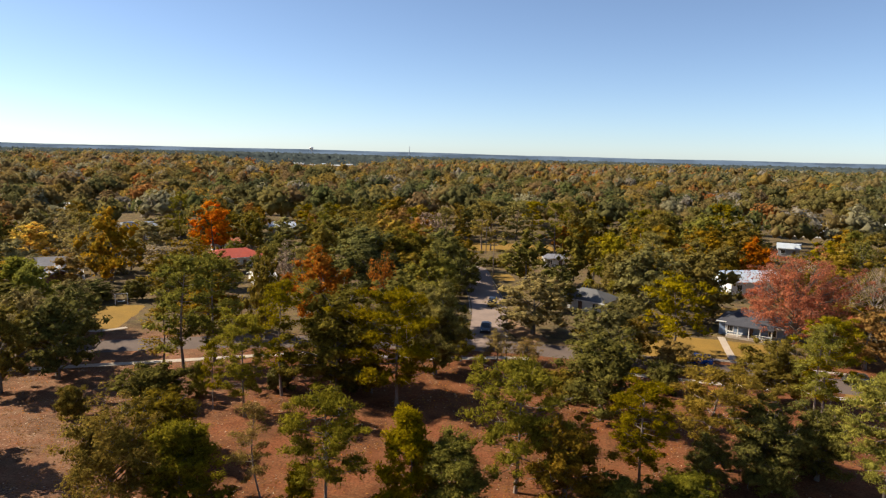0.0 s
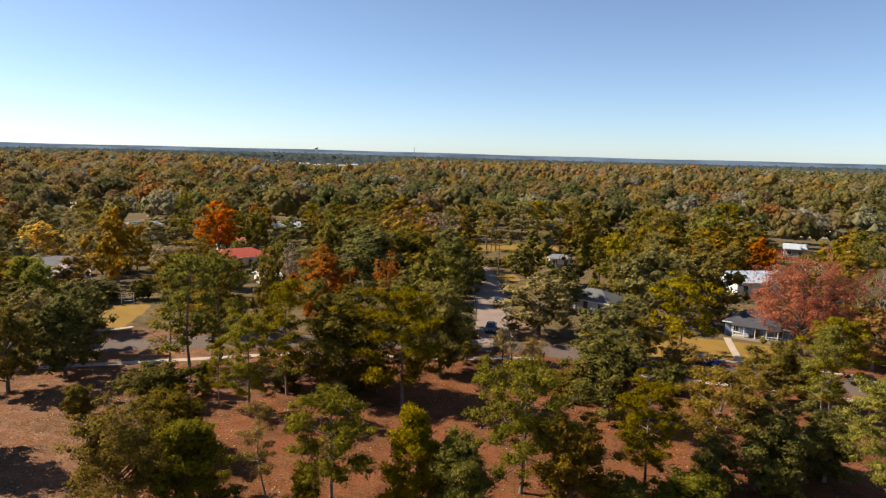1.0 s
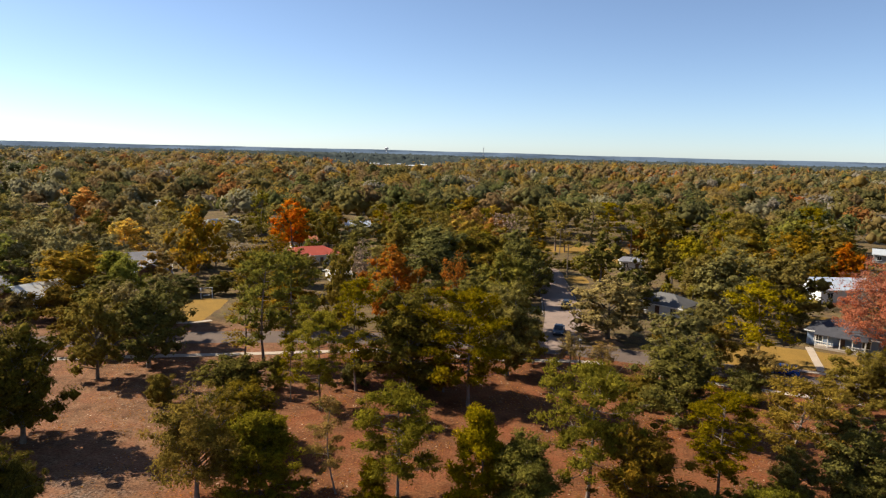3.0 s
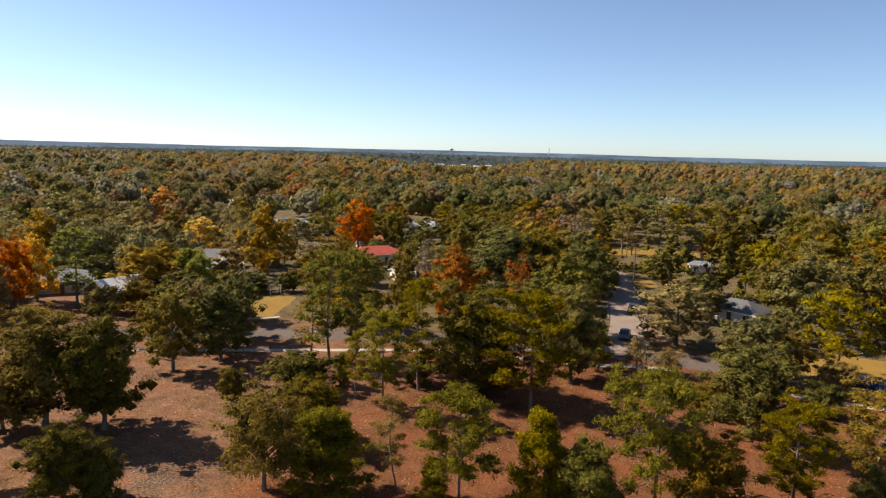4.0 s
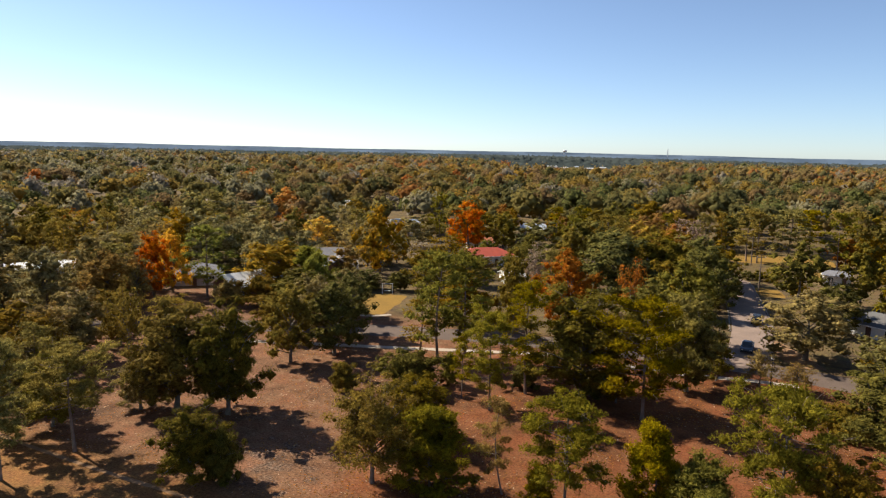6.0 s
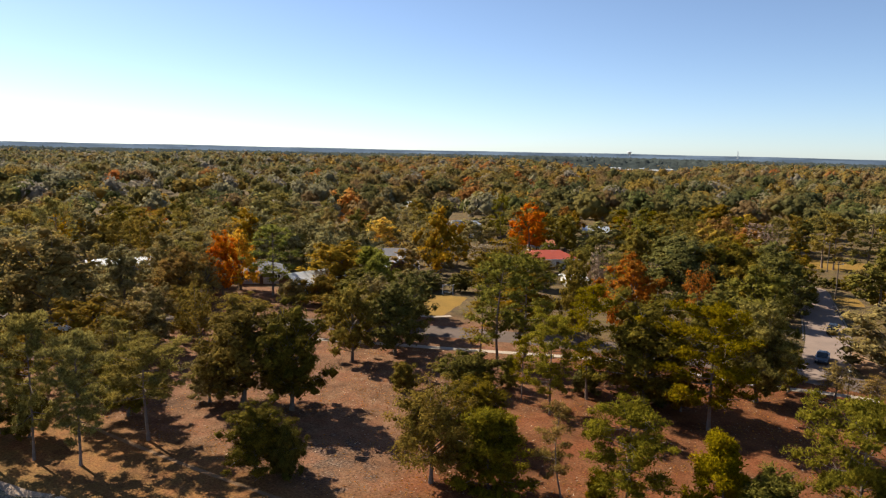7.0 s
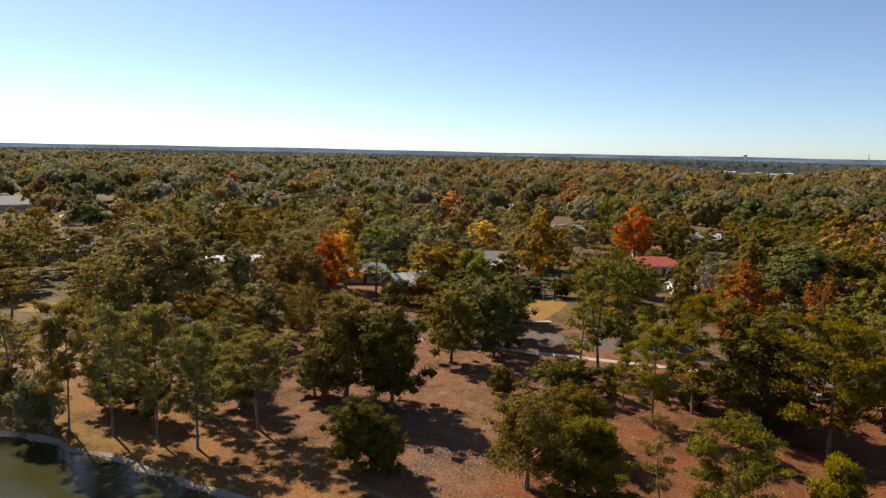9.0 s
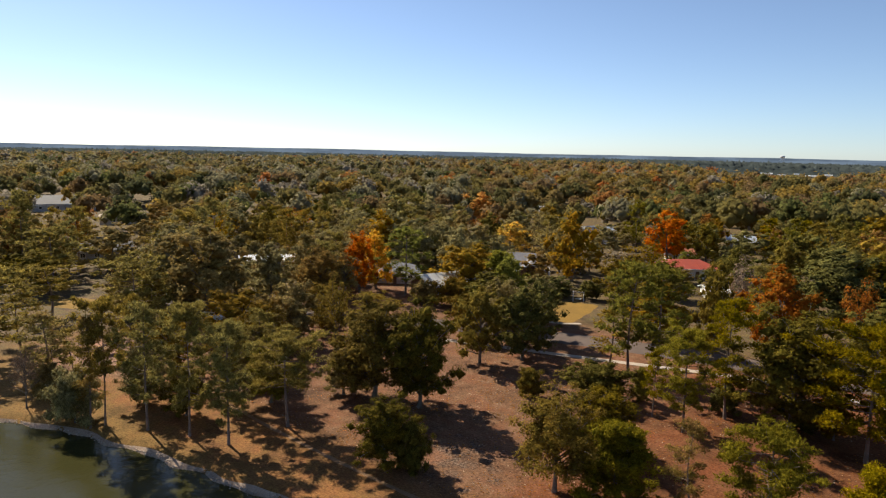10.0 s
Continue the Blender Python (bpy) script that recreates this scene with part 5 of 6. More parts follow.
tree("oak", -130.2, 156.8, 4.1, 2.2, "darkolive")
tree("bush", 36.8, 199.7, 6.2, 3.9, "olive")
tree("oak", 44.3, 183.7, 4.6, 2.6, "dark")
tree("oak", -121.6, 165.4, 5.4, 3.1, "greyolive")
tree("bush", 29.8, 158.2, 5.7, 3.1, "darkolive")
tree("bush", -69.7, 197.5, 5.2, 2.6, "dark")
tree("oak", -109.9, 48.6, 3.9, 1.8, "darkolive")
tree("bush", -132.9, 110.1, 3.4, 2.2, "greyolive")
tree("oak", -32.4, 139.7, 5.9, 2.9, "dark")
tree("bush", -93.8, 177.6, 5.9, 3.8, "olive")
tree("bush", 77.1, 129.8, 4.8, 2.6, "brownolive")
tree("bush", -29.0, 177.0, 6.0, 2.8, "olive")
tree("bush", 116.4, 182.6, 3.5, 1.9, "olive")
tree("bush", -211.0, 63.9, 6.2, 3.2, "greyolive")
tree("oak", -162.5, 143.6, 3.6, 1.6, "greyolive")
tree("oak", 11.4, 153.8, 4.6, 1.9, "green")
tree("bush", 92.9, 162.9, 4.8, 2.5, "darkolive")
tree("oak", -23.7, 213.6, 3.2, 1.5, "liveoak")
tree("oak", -92.9, 184.4, 3.7, 2.4, "olive")
tree("bush", -130.3, 132.1, 3.3, 1.8, "greyolive")
tree("oak", -9.9, 155.5, 3.5, 2.2, "dark")
tree("oak", 99.3, 160.0, 6.0, 3.3, "liveoak")
tree("oak", -39.5, 180.4, 6.1, 3.5, "liveoak")
tree("bush", -70.3, 203.1, 5.6, 3.0, "dark")
tree("bush", -72.7, 153.4, 4.9, 2.4, "olive")
tree("oak", -128.4, 65.0, 4.2, 2.6, "greyolive")
tree("bush", -59.0, 212.0, 4.8, 2.6, "olive")
tree("bush", -47.1, 143.6, 4.3, 2.1, "darkolive")
tree("bush", -180.7, 78.2, 3.6, 2.1, "green")
tree("bush", -61.6, 138.6, 4.7, 2.7, "darkolive")
tree("oak", 17.7, 122.1, 4.9, 3.1, "olive")
tree("oak", 74.7, 178.0, 4.6, 2.8, "brownolive")
tree("bush", -142.1, 92.6, 5.6, 2.5, "greyolive")
tree("oak", -171.1, 146.2, 3.2, 2.1, "brownolive")
tree("bush", -101.8, 79.1, 3.8, 2.4, "greyolive")
tree("oak", -189.3, 83.9, 3.1, 1.5, "brownolive")
tree("bush", 73.8, 173.6, 4.6, 2.2, "brownolive")
tree("bush", -172.0, 73.1, 5.0, 2.7, "greyolive")
tree("oak", 94.2, 165.6, 3.2, 1.4, "green")
tree("bush", -127.3, 90.9, 3.2, 1.7, "darkolive")
tree("oak", 25.3, 130.3, 6.0, 3.1, "liveoak")
tree("oak", -143.5, 114.1, 5.5, 3.3, "greyolive")
tree("bush", -190.0, 86.5, 4.2, 2.1, "green")
tree("bush", -40.8, 159.2, 6.0, 2.7, "dark")
tree("oak", -10.7, 135.1, 4.0, 2.4, "dark")
tree("oak", 46.0, 171.1, 6.3, 3.6, "darkolive")
tree("oak", -162.4, 89.9, 4.8, 2.8, "darkolive")
tree("oak", -207.5, 67.1, 5.1, 3.2, "darkolive")
tree("bush", -62.4, 201.9, 4.0, 1.7, "olive")
tree("oak", -165.8, 136.4, 4.6, 2.2, "darkolive")
tree("oak", -178.2, 85.7, 5.6, 2.6, "greyolive")
tree("bush", 50.2, 181.3, 6.0, 3.0, "olive")
tree("bush", -96.4, 118.6, 4.5, 2.6, "green")
tree("bush", -194.1, 55.3, 5.7, 3.1, "greyolive")
tree("bush", -189.4, 116.6, 4.5, 2.3, "brownolive")
tree("bush", 65.4, 143.1, 3.8, 1.7, "darkolive")
tree("oak", -22.8, 166.6, 2.8, 1.3, "green")
tree("oak", 97.5, 183.2, 3.4, 1.6, "brownolive")
tree("oak", -17.0, 123.1, 4.3, 2.6, "dark")
tree("oak", 36.9, 150.4, 3.4, 1.9, "dark")
tree("bush", 61.5, 202.9, 3.9, 2.2, "dark")
tree("oak", -111.7, 150.0, 5.4, 3.3, "greyolive")
tree("bush", -70.0, 163.1, 5.0, 2.9, "olive")
tree("bush", -201.8, 51.8, 5.2, 3.1, "darkolive")
tree("oak", 42.0, 207.1, 4.2, 1.8, "darkolive")
tree("oak", -137.2, 90.8, 4.7, 2.7, "green")
tree("bush", 35.1, 192.0, 3.2, 1.5, "dark")
tree("bush", -154.7, 155.6, 4.1, 2.5, "darkolive")
tree("bush", 8.0, 182.6, 4.8, 2.2, "olive")
tree("bush", 85.1, 137.3, 5.0, 2.4, "dark")
tree("oak", -185.8, 89.9, 2.7, 1.5, "darkolive")
tree("bush", -65.1, 133.7, 5.2, 3.0, "dark")
tree("bush", 90.4, 199.6, 5.0, 2.5, "brownolive")
tree("oak", 51.0, 201.0, 5.0, 2.7, "olive")
tree("oak", -141.5, 101.8, 4.6, 2.1, "brownolive")
tree("bush", -98.1, 166.8, 3.5, 1.5, "brownolive")
tree("bush", -83.7, 172.6, 5.9, 2.9, "darkolive")
tree("oak", -32.7, 133.0, 3.5, 1.9, "dark")
tree("oak", 46.8, 188.4, 4.8, 3.0, "brownolive")
tree("bush", 73.0, 164.6, 3.6, 1.7, "olive")
tree("oak", 25.6, 136.6, 5.3, 2.4, "olive")
tree("oak", 44.3, 162.6, 4.6, 2.1, "dark")
tree("bush", -37.5, 141.2, 5.4, 2.5, "darkolive")
tree("oak", -118.2, 142.9, 2.5, 1.2, "brownolive")
tree("oak", 4.4, 207.9, 5.1, 2.9, "brownolive")
tree("oak", -131.8, 145.9, 5.1, 3.2, "darkolive")
tree("bush", 51.2, 196.7, 5.3, 2.8, "dark")
tree("bush", -160.5, 139.9, 3.8, 1.8, "darkolive")
tree("oak", -192.3, 115.5, 6.4, 4.1, "greyolive")
tree("oak", 33.2, 173.7, 4.2, 2.6, "green")
tree("bush", -130.5, 138.0, 3.4, 2.1, "greyolive")
tree("bush", 31.0, 196.2, 5.1, 3.2, "darkolive")
tree("bush", -175.3, 140.9, 3.4, 2.1, "darkolive")
tree("bush", -30.0, 161.7, 3.2, 1.8, "olive")
tree("bush", -189.9, 88.4, 3.9, 1.7, "darkolive")
tree("bush", -80.2, 196.6, 6.2, 3.5, "green")
tree("bush", -183.9, 114.6, 5.4, 3.0, "greyolive")
tree("bush", 97.8, 174.9, 5.9, 3.2, "dark")
tree("bush", -28.0, 153.4, 3.6, 1.8, "olive")
tree("bush", -134.3, 115.7, 3.7, 1.9, "greyolive")
tree("oak", -145.1, 93.0, 5.1, 2.9, "greyolive")
tree("bush", -173.6, 94.7, 4.7, 2.5, "darkolive")
tree("bush", -197.9, 76.9, 4.1, 2.1, "darkolive")
tree("bush", 31.5, 216.4, 6.4, 3.6, "dark")
tree("bush", -22.6, 218.1, 5.8, 2.6, "darkolive")
tree("bush", -174.0, 122.8, 3.7, 1.6, "darkolive")
tree("oak", -16.9, 138.2, 4.6, 2.8, "dark")
tree("oak", -74.5, 207.0, 3.6, 1.7, "darkolive")
tree("oak", -148.8, 93.6, 4.8, 2.7, "brownolive")
tree("bush", 67.6, 111.8, 3.5, 1.6, "dark")
tree("oak", 26.8, 206.8, 5.6, 3.0, "olive")
tree("oak", -75.1, 210.1, 3.3, 1.6, "brownolive")
tree("bush", 29.0, 190.8, 3.8, 2.1, "green")
tree("bush", 70.9, 140.0, 6.3, 4.1, "olive")
tree("bush", -28.6, 159.5, 6.5, 3.2, "olive")
tree("oak", 95.4, 198.2, 4.6, 2.3, "dark")

# ---- houses, vehicles and other built things ----
def part(name, bm, mat, parent, label="", smooth=False):
    """One bmesh as one mesh object under a thing or a part."""
    me = bpy.data.meshes.new(name)
    bmesh.ops.recalc_face_normals(bm, faces=bm.faces)
    if smooth:
        for f in bm.faces:
            f.smooth = True
    bm.to_mesh(me)
    bm.free()
    me.materials.append(mat)
    ob = new(name, me)
    ob.parent = parent
    if label:
        ob["label"] = label
    return ob


def box(cx, cy, cz, w, d, h, bm=None, bevel=0.0, turn=0.0):
    """A block by its centre and size, its edges worn by bevel."""
    bm = bm or bmesh.new()
    made = bmesh.ops.create_cube(bm, size=1.0, matrix=Matrix.Translation((cx, cy, cz)) @ Matrix.Rotation(radians(turn), 4, "Z") @ Matrix.Diagonal((w, d, h, 1)))
    if bevel:
        edges = list({e for v in made["verts"] for e in v.link_edges})
        bmesh.ops.bevel(bm, geom=edges, offset=bevel, segments=2, affect="EDGES")
    return bm


def slab(bm, corners, thick):
    """A sloping plate from its upper corners, thick downwards."""
    top = [bm.verts.new(c) for c in corners]
    low = [bm.verts.new((c[0], c[1], c[2] - thick)) for c in corners]
    bm.faces.new(top)
    bm.faces.new(low[::-1])
    n = len(top)
    for k in range(n):
        bm.faces.new((top[k], low[k], low[(k + 1) % n], top[(k + 1) % n]))
    return bm


def root_at(name, x, y, turn, label, category, group=""):
    ob = new(name)
    ob.location, ob.rotation_euler = (x, y, 0), (0, 0, radians(turn))
    return tagged(ob, label, category, group)


WALLS = {
    "white": plain_material("white_siding", (0.74, 0.72, 0.68), (0.62, 0.60, 0.56), 0.8, 0.6, fine=8, detail_amount=0.06),
    "cream": plain_material("cream_siding", (0.60, 0.54, 0.44), (0.50, 0.45, 0.37), 0.8, 0.7, fine=8, detail_amount=0.06),
    "brick": plain_material("brown_brick", (0.22, 0.11, 0.07), (0.15, 0.08, 0.055), 1.2, 0.9, fine=14, detail_amount=0.25),
    "blue": plain_material("blue_grey_siding", (0.20, 0.26, 0.36), (0.16, 0.21, 0.30), 0.8, 0.7, fine=8, detail_amount=0.06),
    "grey": plain_material("grey_siding", (0.38, 0.37, 0.36), (0.30, 0.29, 0.28), 0.8, 0.7, fine=8, detail_amount=0.06),
}
ROOFS = {
    "red": plain_material("red_painted_metal_roof", (0.46, 0.088, 0.042), (0.38, 0.08, 0.042), 0.5, 0.45, fine=6, detail_amount=0.1),
    "white": plain_material("white_metal_roof", (0.78, 0.77, 0.74), (0.66, 0.65, 0.62), 0.5, 0.4, fine=6, detail_amount=0.08),
    "grey": plain_material("grey_shingle_roof", (0.22, 0.215, 0.23), (0.16, 0.155, 0.165), 0.7, 0.9, fine=7, detail_amount=0.25),
    "dark": plain_material("dark_shingle_roof", (0.060, 0.060, 0.070), (0.042, 0.042, 0.050), 0.7, 0.9, fine=7, detail_amount=0.25),
    "pale": plain_material("pale_metal_roof", (0.46, 0.50, 0.56), (0.38, 0.42, 0.48), 0.5, 0.45, fine=6, detail_amount=0.1),
    "orange": plain_material("orange_tile_roof", (0.45, 0.15, 0.07), (0.36, 0.12, 0.06), 0.7, 0.8, fine=7, detail_amount=0.2),
    "slate": plain_material("slate_grey_roof", (0.125, 0.12, 0.115), (0.095, 0.09, 0.088), 0.3, 0.9, fine=5, detail_amount=0.15),
    "tan": plain_material("tan_shingle_roof", (0.40, 0.31, 0.22), (0.32, 0.25, 0.18), 0.7, 0.9, fine=7, detail_amount=0.2),
}
TRIM = plain_material("white_trim_paint", (0.80, 0.79, 0.76), (0.70, 0.69, 0.66), 1.0, 0.5, fine=10, detail_amount=0.05)
DOOR = plain_material("dark_door_paint", (0.10, 0.05, 0.035), None, 1.0, 0.5)
METAL = plain_material("grey_metal", (0.35, 0.35, 0.36), (0.25, 0.25, 0.26), 1.0, 0.45, 0.7)
BLACK = plain_material("black_metal", (0.02, 0.02, 0.022), None, 1.0, 0.5, 0.3)
WOOD = plain_material("weathered_pole_wood", (0.20, 0.15, 0.11), (0.13, 0.10, 0.075), 2.0, 0.9, fine=15)


def glass_material(name, colour, rough=0.05):
    m, nodes, links, out = material(name)
    bsdf = nodes.new("ShaderNodeBsdfPrincipled")
    bsdf.inputs["Base Color"].default_value = (*colour, 1)
    bsdf.inputs["Roughness"].default_value, bsdf.inputs["Metallic"].default_value = rough, 0.0
    bsdf.inputs["Specular IOR Level"].default_value = 0.8
    links.new(bsdf.outputs[0], out.inputs["Surface"])
    return m


PANE = glass_material("dark_window_glass", (0.02, 0.025, 0.03))


def window(parent, x, y, z, w, h, turn):
    """A framed window with a sill, set into a wall face that looks along turn."""
    root = part("window", box(0, 0.02, 0, w + 0.2, 0.10, h + 0.2, bevel=0.02), TRIM, parent)
    root.location, root.rotation_euler = (x, y, z), (0, 0, radians(turn))
    part("pane", box(-w / 4, -0.035, 0, w / 2 - 0.06, 0.03, h - 0.04), PANE, root)
    part("pane", box(w / 4, -0.035, 0, w / 2 - 0.06, 0.03, h - 0.04), PANE, root)
    part("sill", box(0, -0.07, -h / 2 - 0.09, w + 0.3, 0.14, 0.07, bevel=0.015), TRIM, root)


def house(x, y, turn, w, d, wall_h, rise, roof, walls, shape, label, eave=0.5, porch=False, chimney=False, ribs=False, name="house"):
    """A house: walls, roof with eaves and fascia, windows, a door; the front looks along -y before it is turned."""
    root = root_at(name, x, y, turn, label, "house", "houses")
    for sx, sy, lx, ly in ((0, -1, w, 0.25), (0, 1, w, 0.25), (-1, 0, 0.25, d - 0.5), (1, 0, 0.25, d - 0.5)):
        part("wall", box(sx * (w / 2 - 0.125), sy * (d / 2 - 0.125), wall_h / 2, lx, ly, wall_h), WALLS[walls], root)
    bm = bmesh.new()
    X, Y, zt = w / 2 + eave, d / 2 + eave, wall_h + rise
    low = wall_h - 0.05
    if shape == "hip":
        q = max(0.4, X - Y * 0.95)
        for c in (((-X, -Y, low), (X, -Y, low), (q, 0, zt), (-q, 0, zt)), ((X, Y, low), (-X, Y, low), (-q, 0, zt), (q, 0, zt)),
                  ((X, -Y, low), (X, Y, low), (q, 0, zt)), ((-X, Y, low), (-X, -Y, low), (-q, 0, zt))):
            slab(bm, c, 0.16)
    elif shape == "gable":
        slab(bm, ((-X, -Y, low), (X, -Y, low), (X, 0, zt), (-X, 0, zt)), 0.16)
        slab(bm, ((X, Y, low), (-X, Y, low), (-X, 0, zt), (X, 0, zt)), 0.16)
    else:
        slab(bm, ((-X, -Y, low + 0.3), (X, -Y, low + 0.3), (X, Y, low + 0.3 + rise), (-X, Y, low + 0.3 + rise)), 0.3)
    roof_ob = part("roof", bm, ROOFS[roof], root)
    if shape == "gable":
        for s in (-1, 1):
            bm = bmesh.new()
            a = [bm.verts.new(v) for v in ((s * (w / 2 - 0.02), -d / 2, wall_h - 0.02), (s * (w / 2 - 0.02), d / 2, wall_h - 0.02), (s * (w / 2 - 0.02), 0, zt - 0.35))]
            bm.faces.new(a)
            ext = bmesh.ops.extrude_face_region(bm, geom=bm.faces[:])
            bmesh.ops.translate(bm, verts=[v for v in ext["geom"] if isinstance(v, bmesh.types.BMVert)], vec=(-s * 0.2, 0, 0))
            part("gable", bm, WALLS[walls], root)
    if ribs:
        run = math.hypot(Y, zt - low)
        n = int(w / 1.2)
        for k in range(n):
            rx = -X + (k + 0.5) * 2 * X / n
            top_f = 1.0 if shape == "gable" else min(1.0, (X - abs(rx)) / (Y * 0.95))
            bm = bmesh.new()
            slab(bm, ((rx - 0.04, -Y, low + 0.05), (rx + 0.04, -Y, low + 0.05), (rx + 0.04, -Y * (1 - top_f), low + (zt - low) * top_f + 0.05), (rx - 0.04, -Y * (1 - top_f), low + (zt - low) * top_f + 0.05)), 0.05)
            part("rib", bm, ROOFS[roof], roof_ob)
    for s in (-1, 1):
        part("fascia", box(0, s * (Y + 0.03), low - 0.10, 2 * X, 0.05, 0.22), TRIM, root)
    n = max(2, int(w / 3.6))
    for k in range(n):
        wx = -w / 2 + (k + 0.5) * w / n
        if k != n // 2:
            window(root, wx, -d / 2 - 0.02, wall_h * 0.55, 1.3, 1.3, 0)
        window(root, wx, d / 2 + 0.02, wall_h * 0.55, 1.2, 1.2, 180)
    wx = -w / 2 + (n // 2 + 0.5) * w / n
    door = part("door", box(wx, -d / 2 - 0.03, 1.05, 1.0, 0.09, 2.1, bevel=0.02), DOOR, root)
    part("handle", box(wx + 0.38, -d / 2 - 0.10, 1.0, 0.05, 0.06, 0.14, bevel=0.01), METAL, door)
    for s in (-1, 1):
        window(root, s * (w / 2 + 0.02), 0, wall_h * 0.55, 1.2, 1.2, 90 if s > 0 else -90)
    if chimney:
        ch = part("chimney", box(w * 0.2, d * 0.08, wall_h + rise * 0.9, 0.8, 0.6, rise * 1.1, bevel=0.02), WALLS["brick"], root)
        part("cap", box(w * 0.2, d * 0.08, wall_h + rise * 1.48, 0.95, 0.75, 0.12, bevel=0.02), KERB, ch)
    if porch:
        py = -d / 2 - 1.2
        part("porch_floor", box(0, py, 0.2, w * 0.7, 2.4, 0.4, bevel=0.02), CONCRETE, root)
        part("porch_roof", slab(bmesh.new(), ((-w * 0.37, py - 1.4, 2.65), (w * 0.37, py - 1.4, 2.65), (w * 0.37, py + 1.2, 3.05), (-w * 0.37, py + 1.2, 3.05)), 0.18), ROOFS[roof], root)
        for k in range(5):
            part("post", box(-w * 0.34 + k * w * 0.17, py - 1.1, 1.5, 0.16, 0.16, 2.2, bevel=0.015), TRIM, root)
        for zz in (0.75, 1.25):
            for s in (-1, 1):
                part("rail", box(s * w * 0.21, py - 1.1, zz, w * 0.24, 0.06, 0.07), TRIM, root)
        for s in (-1, 1):
            for k in range(9):
                part("baluster", box(s * w * 0.21 - w * 0.11 + k * w * 0.0275, py - 1.1, 1.0, 0.035, 0.035, 0.5), TRIM, root)
    return root


house(-76.5, 187.5, 41, 16.5, 9.0, 2.9, 2.0, "red", "white", "hip", "low white house with a red metal hip roof", ribs=True)
house(-89.5, 214.0, 38, 8.0, 6.0, 2.7, 1.4, "orange", "cream", "gable", "small cream house with an orange roof")
house(-59.5, 164.5, 35, 5.0, 6.5, 2.1, 0.9, "white", "white", "gable", "small white shed with a pale metal roof", name="shed")
house(-107.5, 119.5, 76, 14.0, 8.5, 2.8, 2.3, "white", "brick", "gable", "brick house with a sunlit white metal gable roof", ribs=True)
house(-126.5, 121.5, 40, 12.0, 9.0, 3.0, 2.0, "grey", "grey", "hip", "grey house with a grey shingle hip roof")
house(-102.0, 148.0, 124, 12.0, 8.5, 3.0, 2.4, "grey", "brick", "gable", "brown brick house with a grey shingle gable roof", chimney=True)
house(-115.0, 160.0, 35, 11.0, 8.0, 3.0, 2.0, "grey", "blue", "gable", "blue house with a grey roof")
house(-163.5, 106.5, 60, 15.0, 8.0, 2.8, 1.2, "white", "grey", "gable", "grey house with low white roof among pines")
house(51.0, 134.6, -28, 11.5, 8.0, 2.8, 1.9, "dark", "blue", "hip", "blue house with white porch posts and dark roof", porch=True)
house(65.0, 179.5, 14, 14.0, 9.0, 3.4, 2.2, "pale", "white", "gable", "white house with a pale blue metal roof", ribs=True)
house(21.0, 152.0, -35, 11.0, 8.0, 2.5, 1.9, "slate", "white", "hip", "white house with a weathered grey hip roof")
house(17.5, 209.0, 5, 6.5, 5.5, 2.8, 0.9, "grey", "cream", "gable", "cream house with a pale grey roof")
house(-127.0, 229.0, 40, 10.0, 8.0, 4.4, 2.4, "pale", "white", "gable", "tall white house with a pale roof")
house(-136.0, 238.0, 70, 9.0, 7.0, 3.6, 2.0, "white", "white", "gable", "white house between yellow trees")
house(-82.5, 252.0, 20, 10.0, 8.0, 4.0, 2.0, "pale", "grey", "gable", "pale grey house between the crowns")
house(-198.0, 299.0, 30, 12.0, 8.0, 4.0, 2.4, "white", "white", "gable", "far white house between the crowns")
house(-285.0, 161.0, 60, 12.0, 8.0, 3.5, 2.0, "pale", "white", "gable", "far white house with a pale roof")
house(-210.0, 80.0, 70, 15.0, 9.0, 3.0, 1.8, "slate", "grey", "gable", "grey house with a slate roof behind pines")
house(-300.0, 123.0, 68, 18.0, 12.0, 3.2, 2.2, "tan", "cream", "hip", "cream building with a tan hip roof")
house(-375.0, 124.0, 70, 30.0, 18.0, 3.6, 3.2, "slate", "grey", "flat", "long grey school building with a sloping roof", name="school_building")
house(-338.0, 84.0, 72, 26.0, 12.0, 4.0, 0.5, "white", "white", "flat", "white flat-roofed hall among trees", name="hall")
house(141.0, 321.0, -24, 18.0, 8.0, 3.4, 1.2, "white", "white", "gable", "long white house in a clearing")
house(163.0, 333.0, -24, 18.0, 8.0, 3.4, 1.2, "pale", "white", "gable", "long white house in a clearing")
house(186.0, 347.0, -24, 16.0, 8.0, 3.4, 1.4, "white", "white", "gable", "long white house in a clearing")
house(105.0, 252.0, -20, 7.0, 5.0, 3.0, 1.6, "pale", "grey", "gable", "grey house behind the red tree")
for k in range(7):
    turn_k = radians(11.7 + k * 1.02)
    house(-1215 * math.sin(turn_k), 1215 * math.cos(turn_k), 16, 7.0 + 5 * (k % 3), 12.0, 6.0 + 2.0 * (k % 2), 0.6, "white" if k % 3 else "pale", "white", "flat", "far white flat-roofed store", name="store")

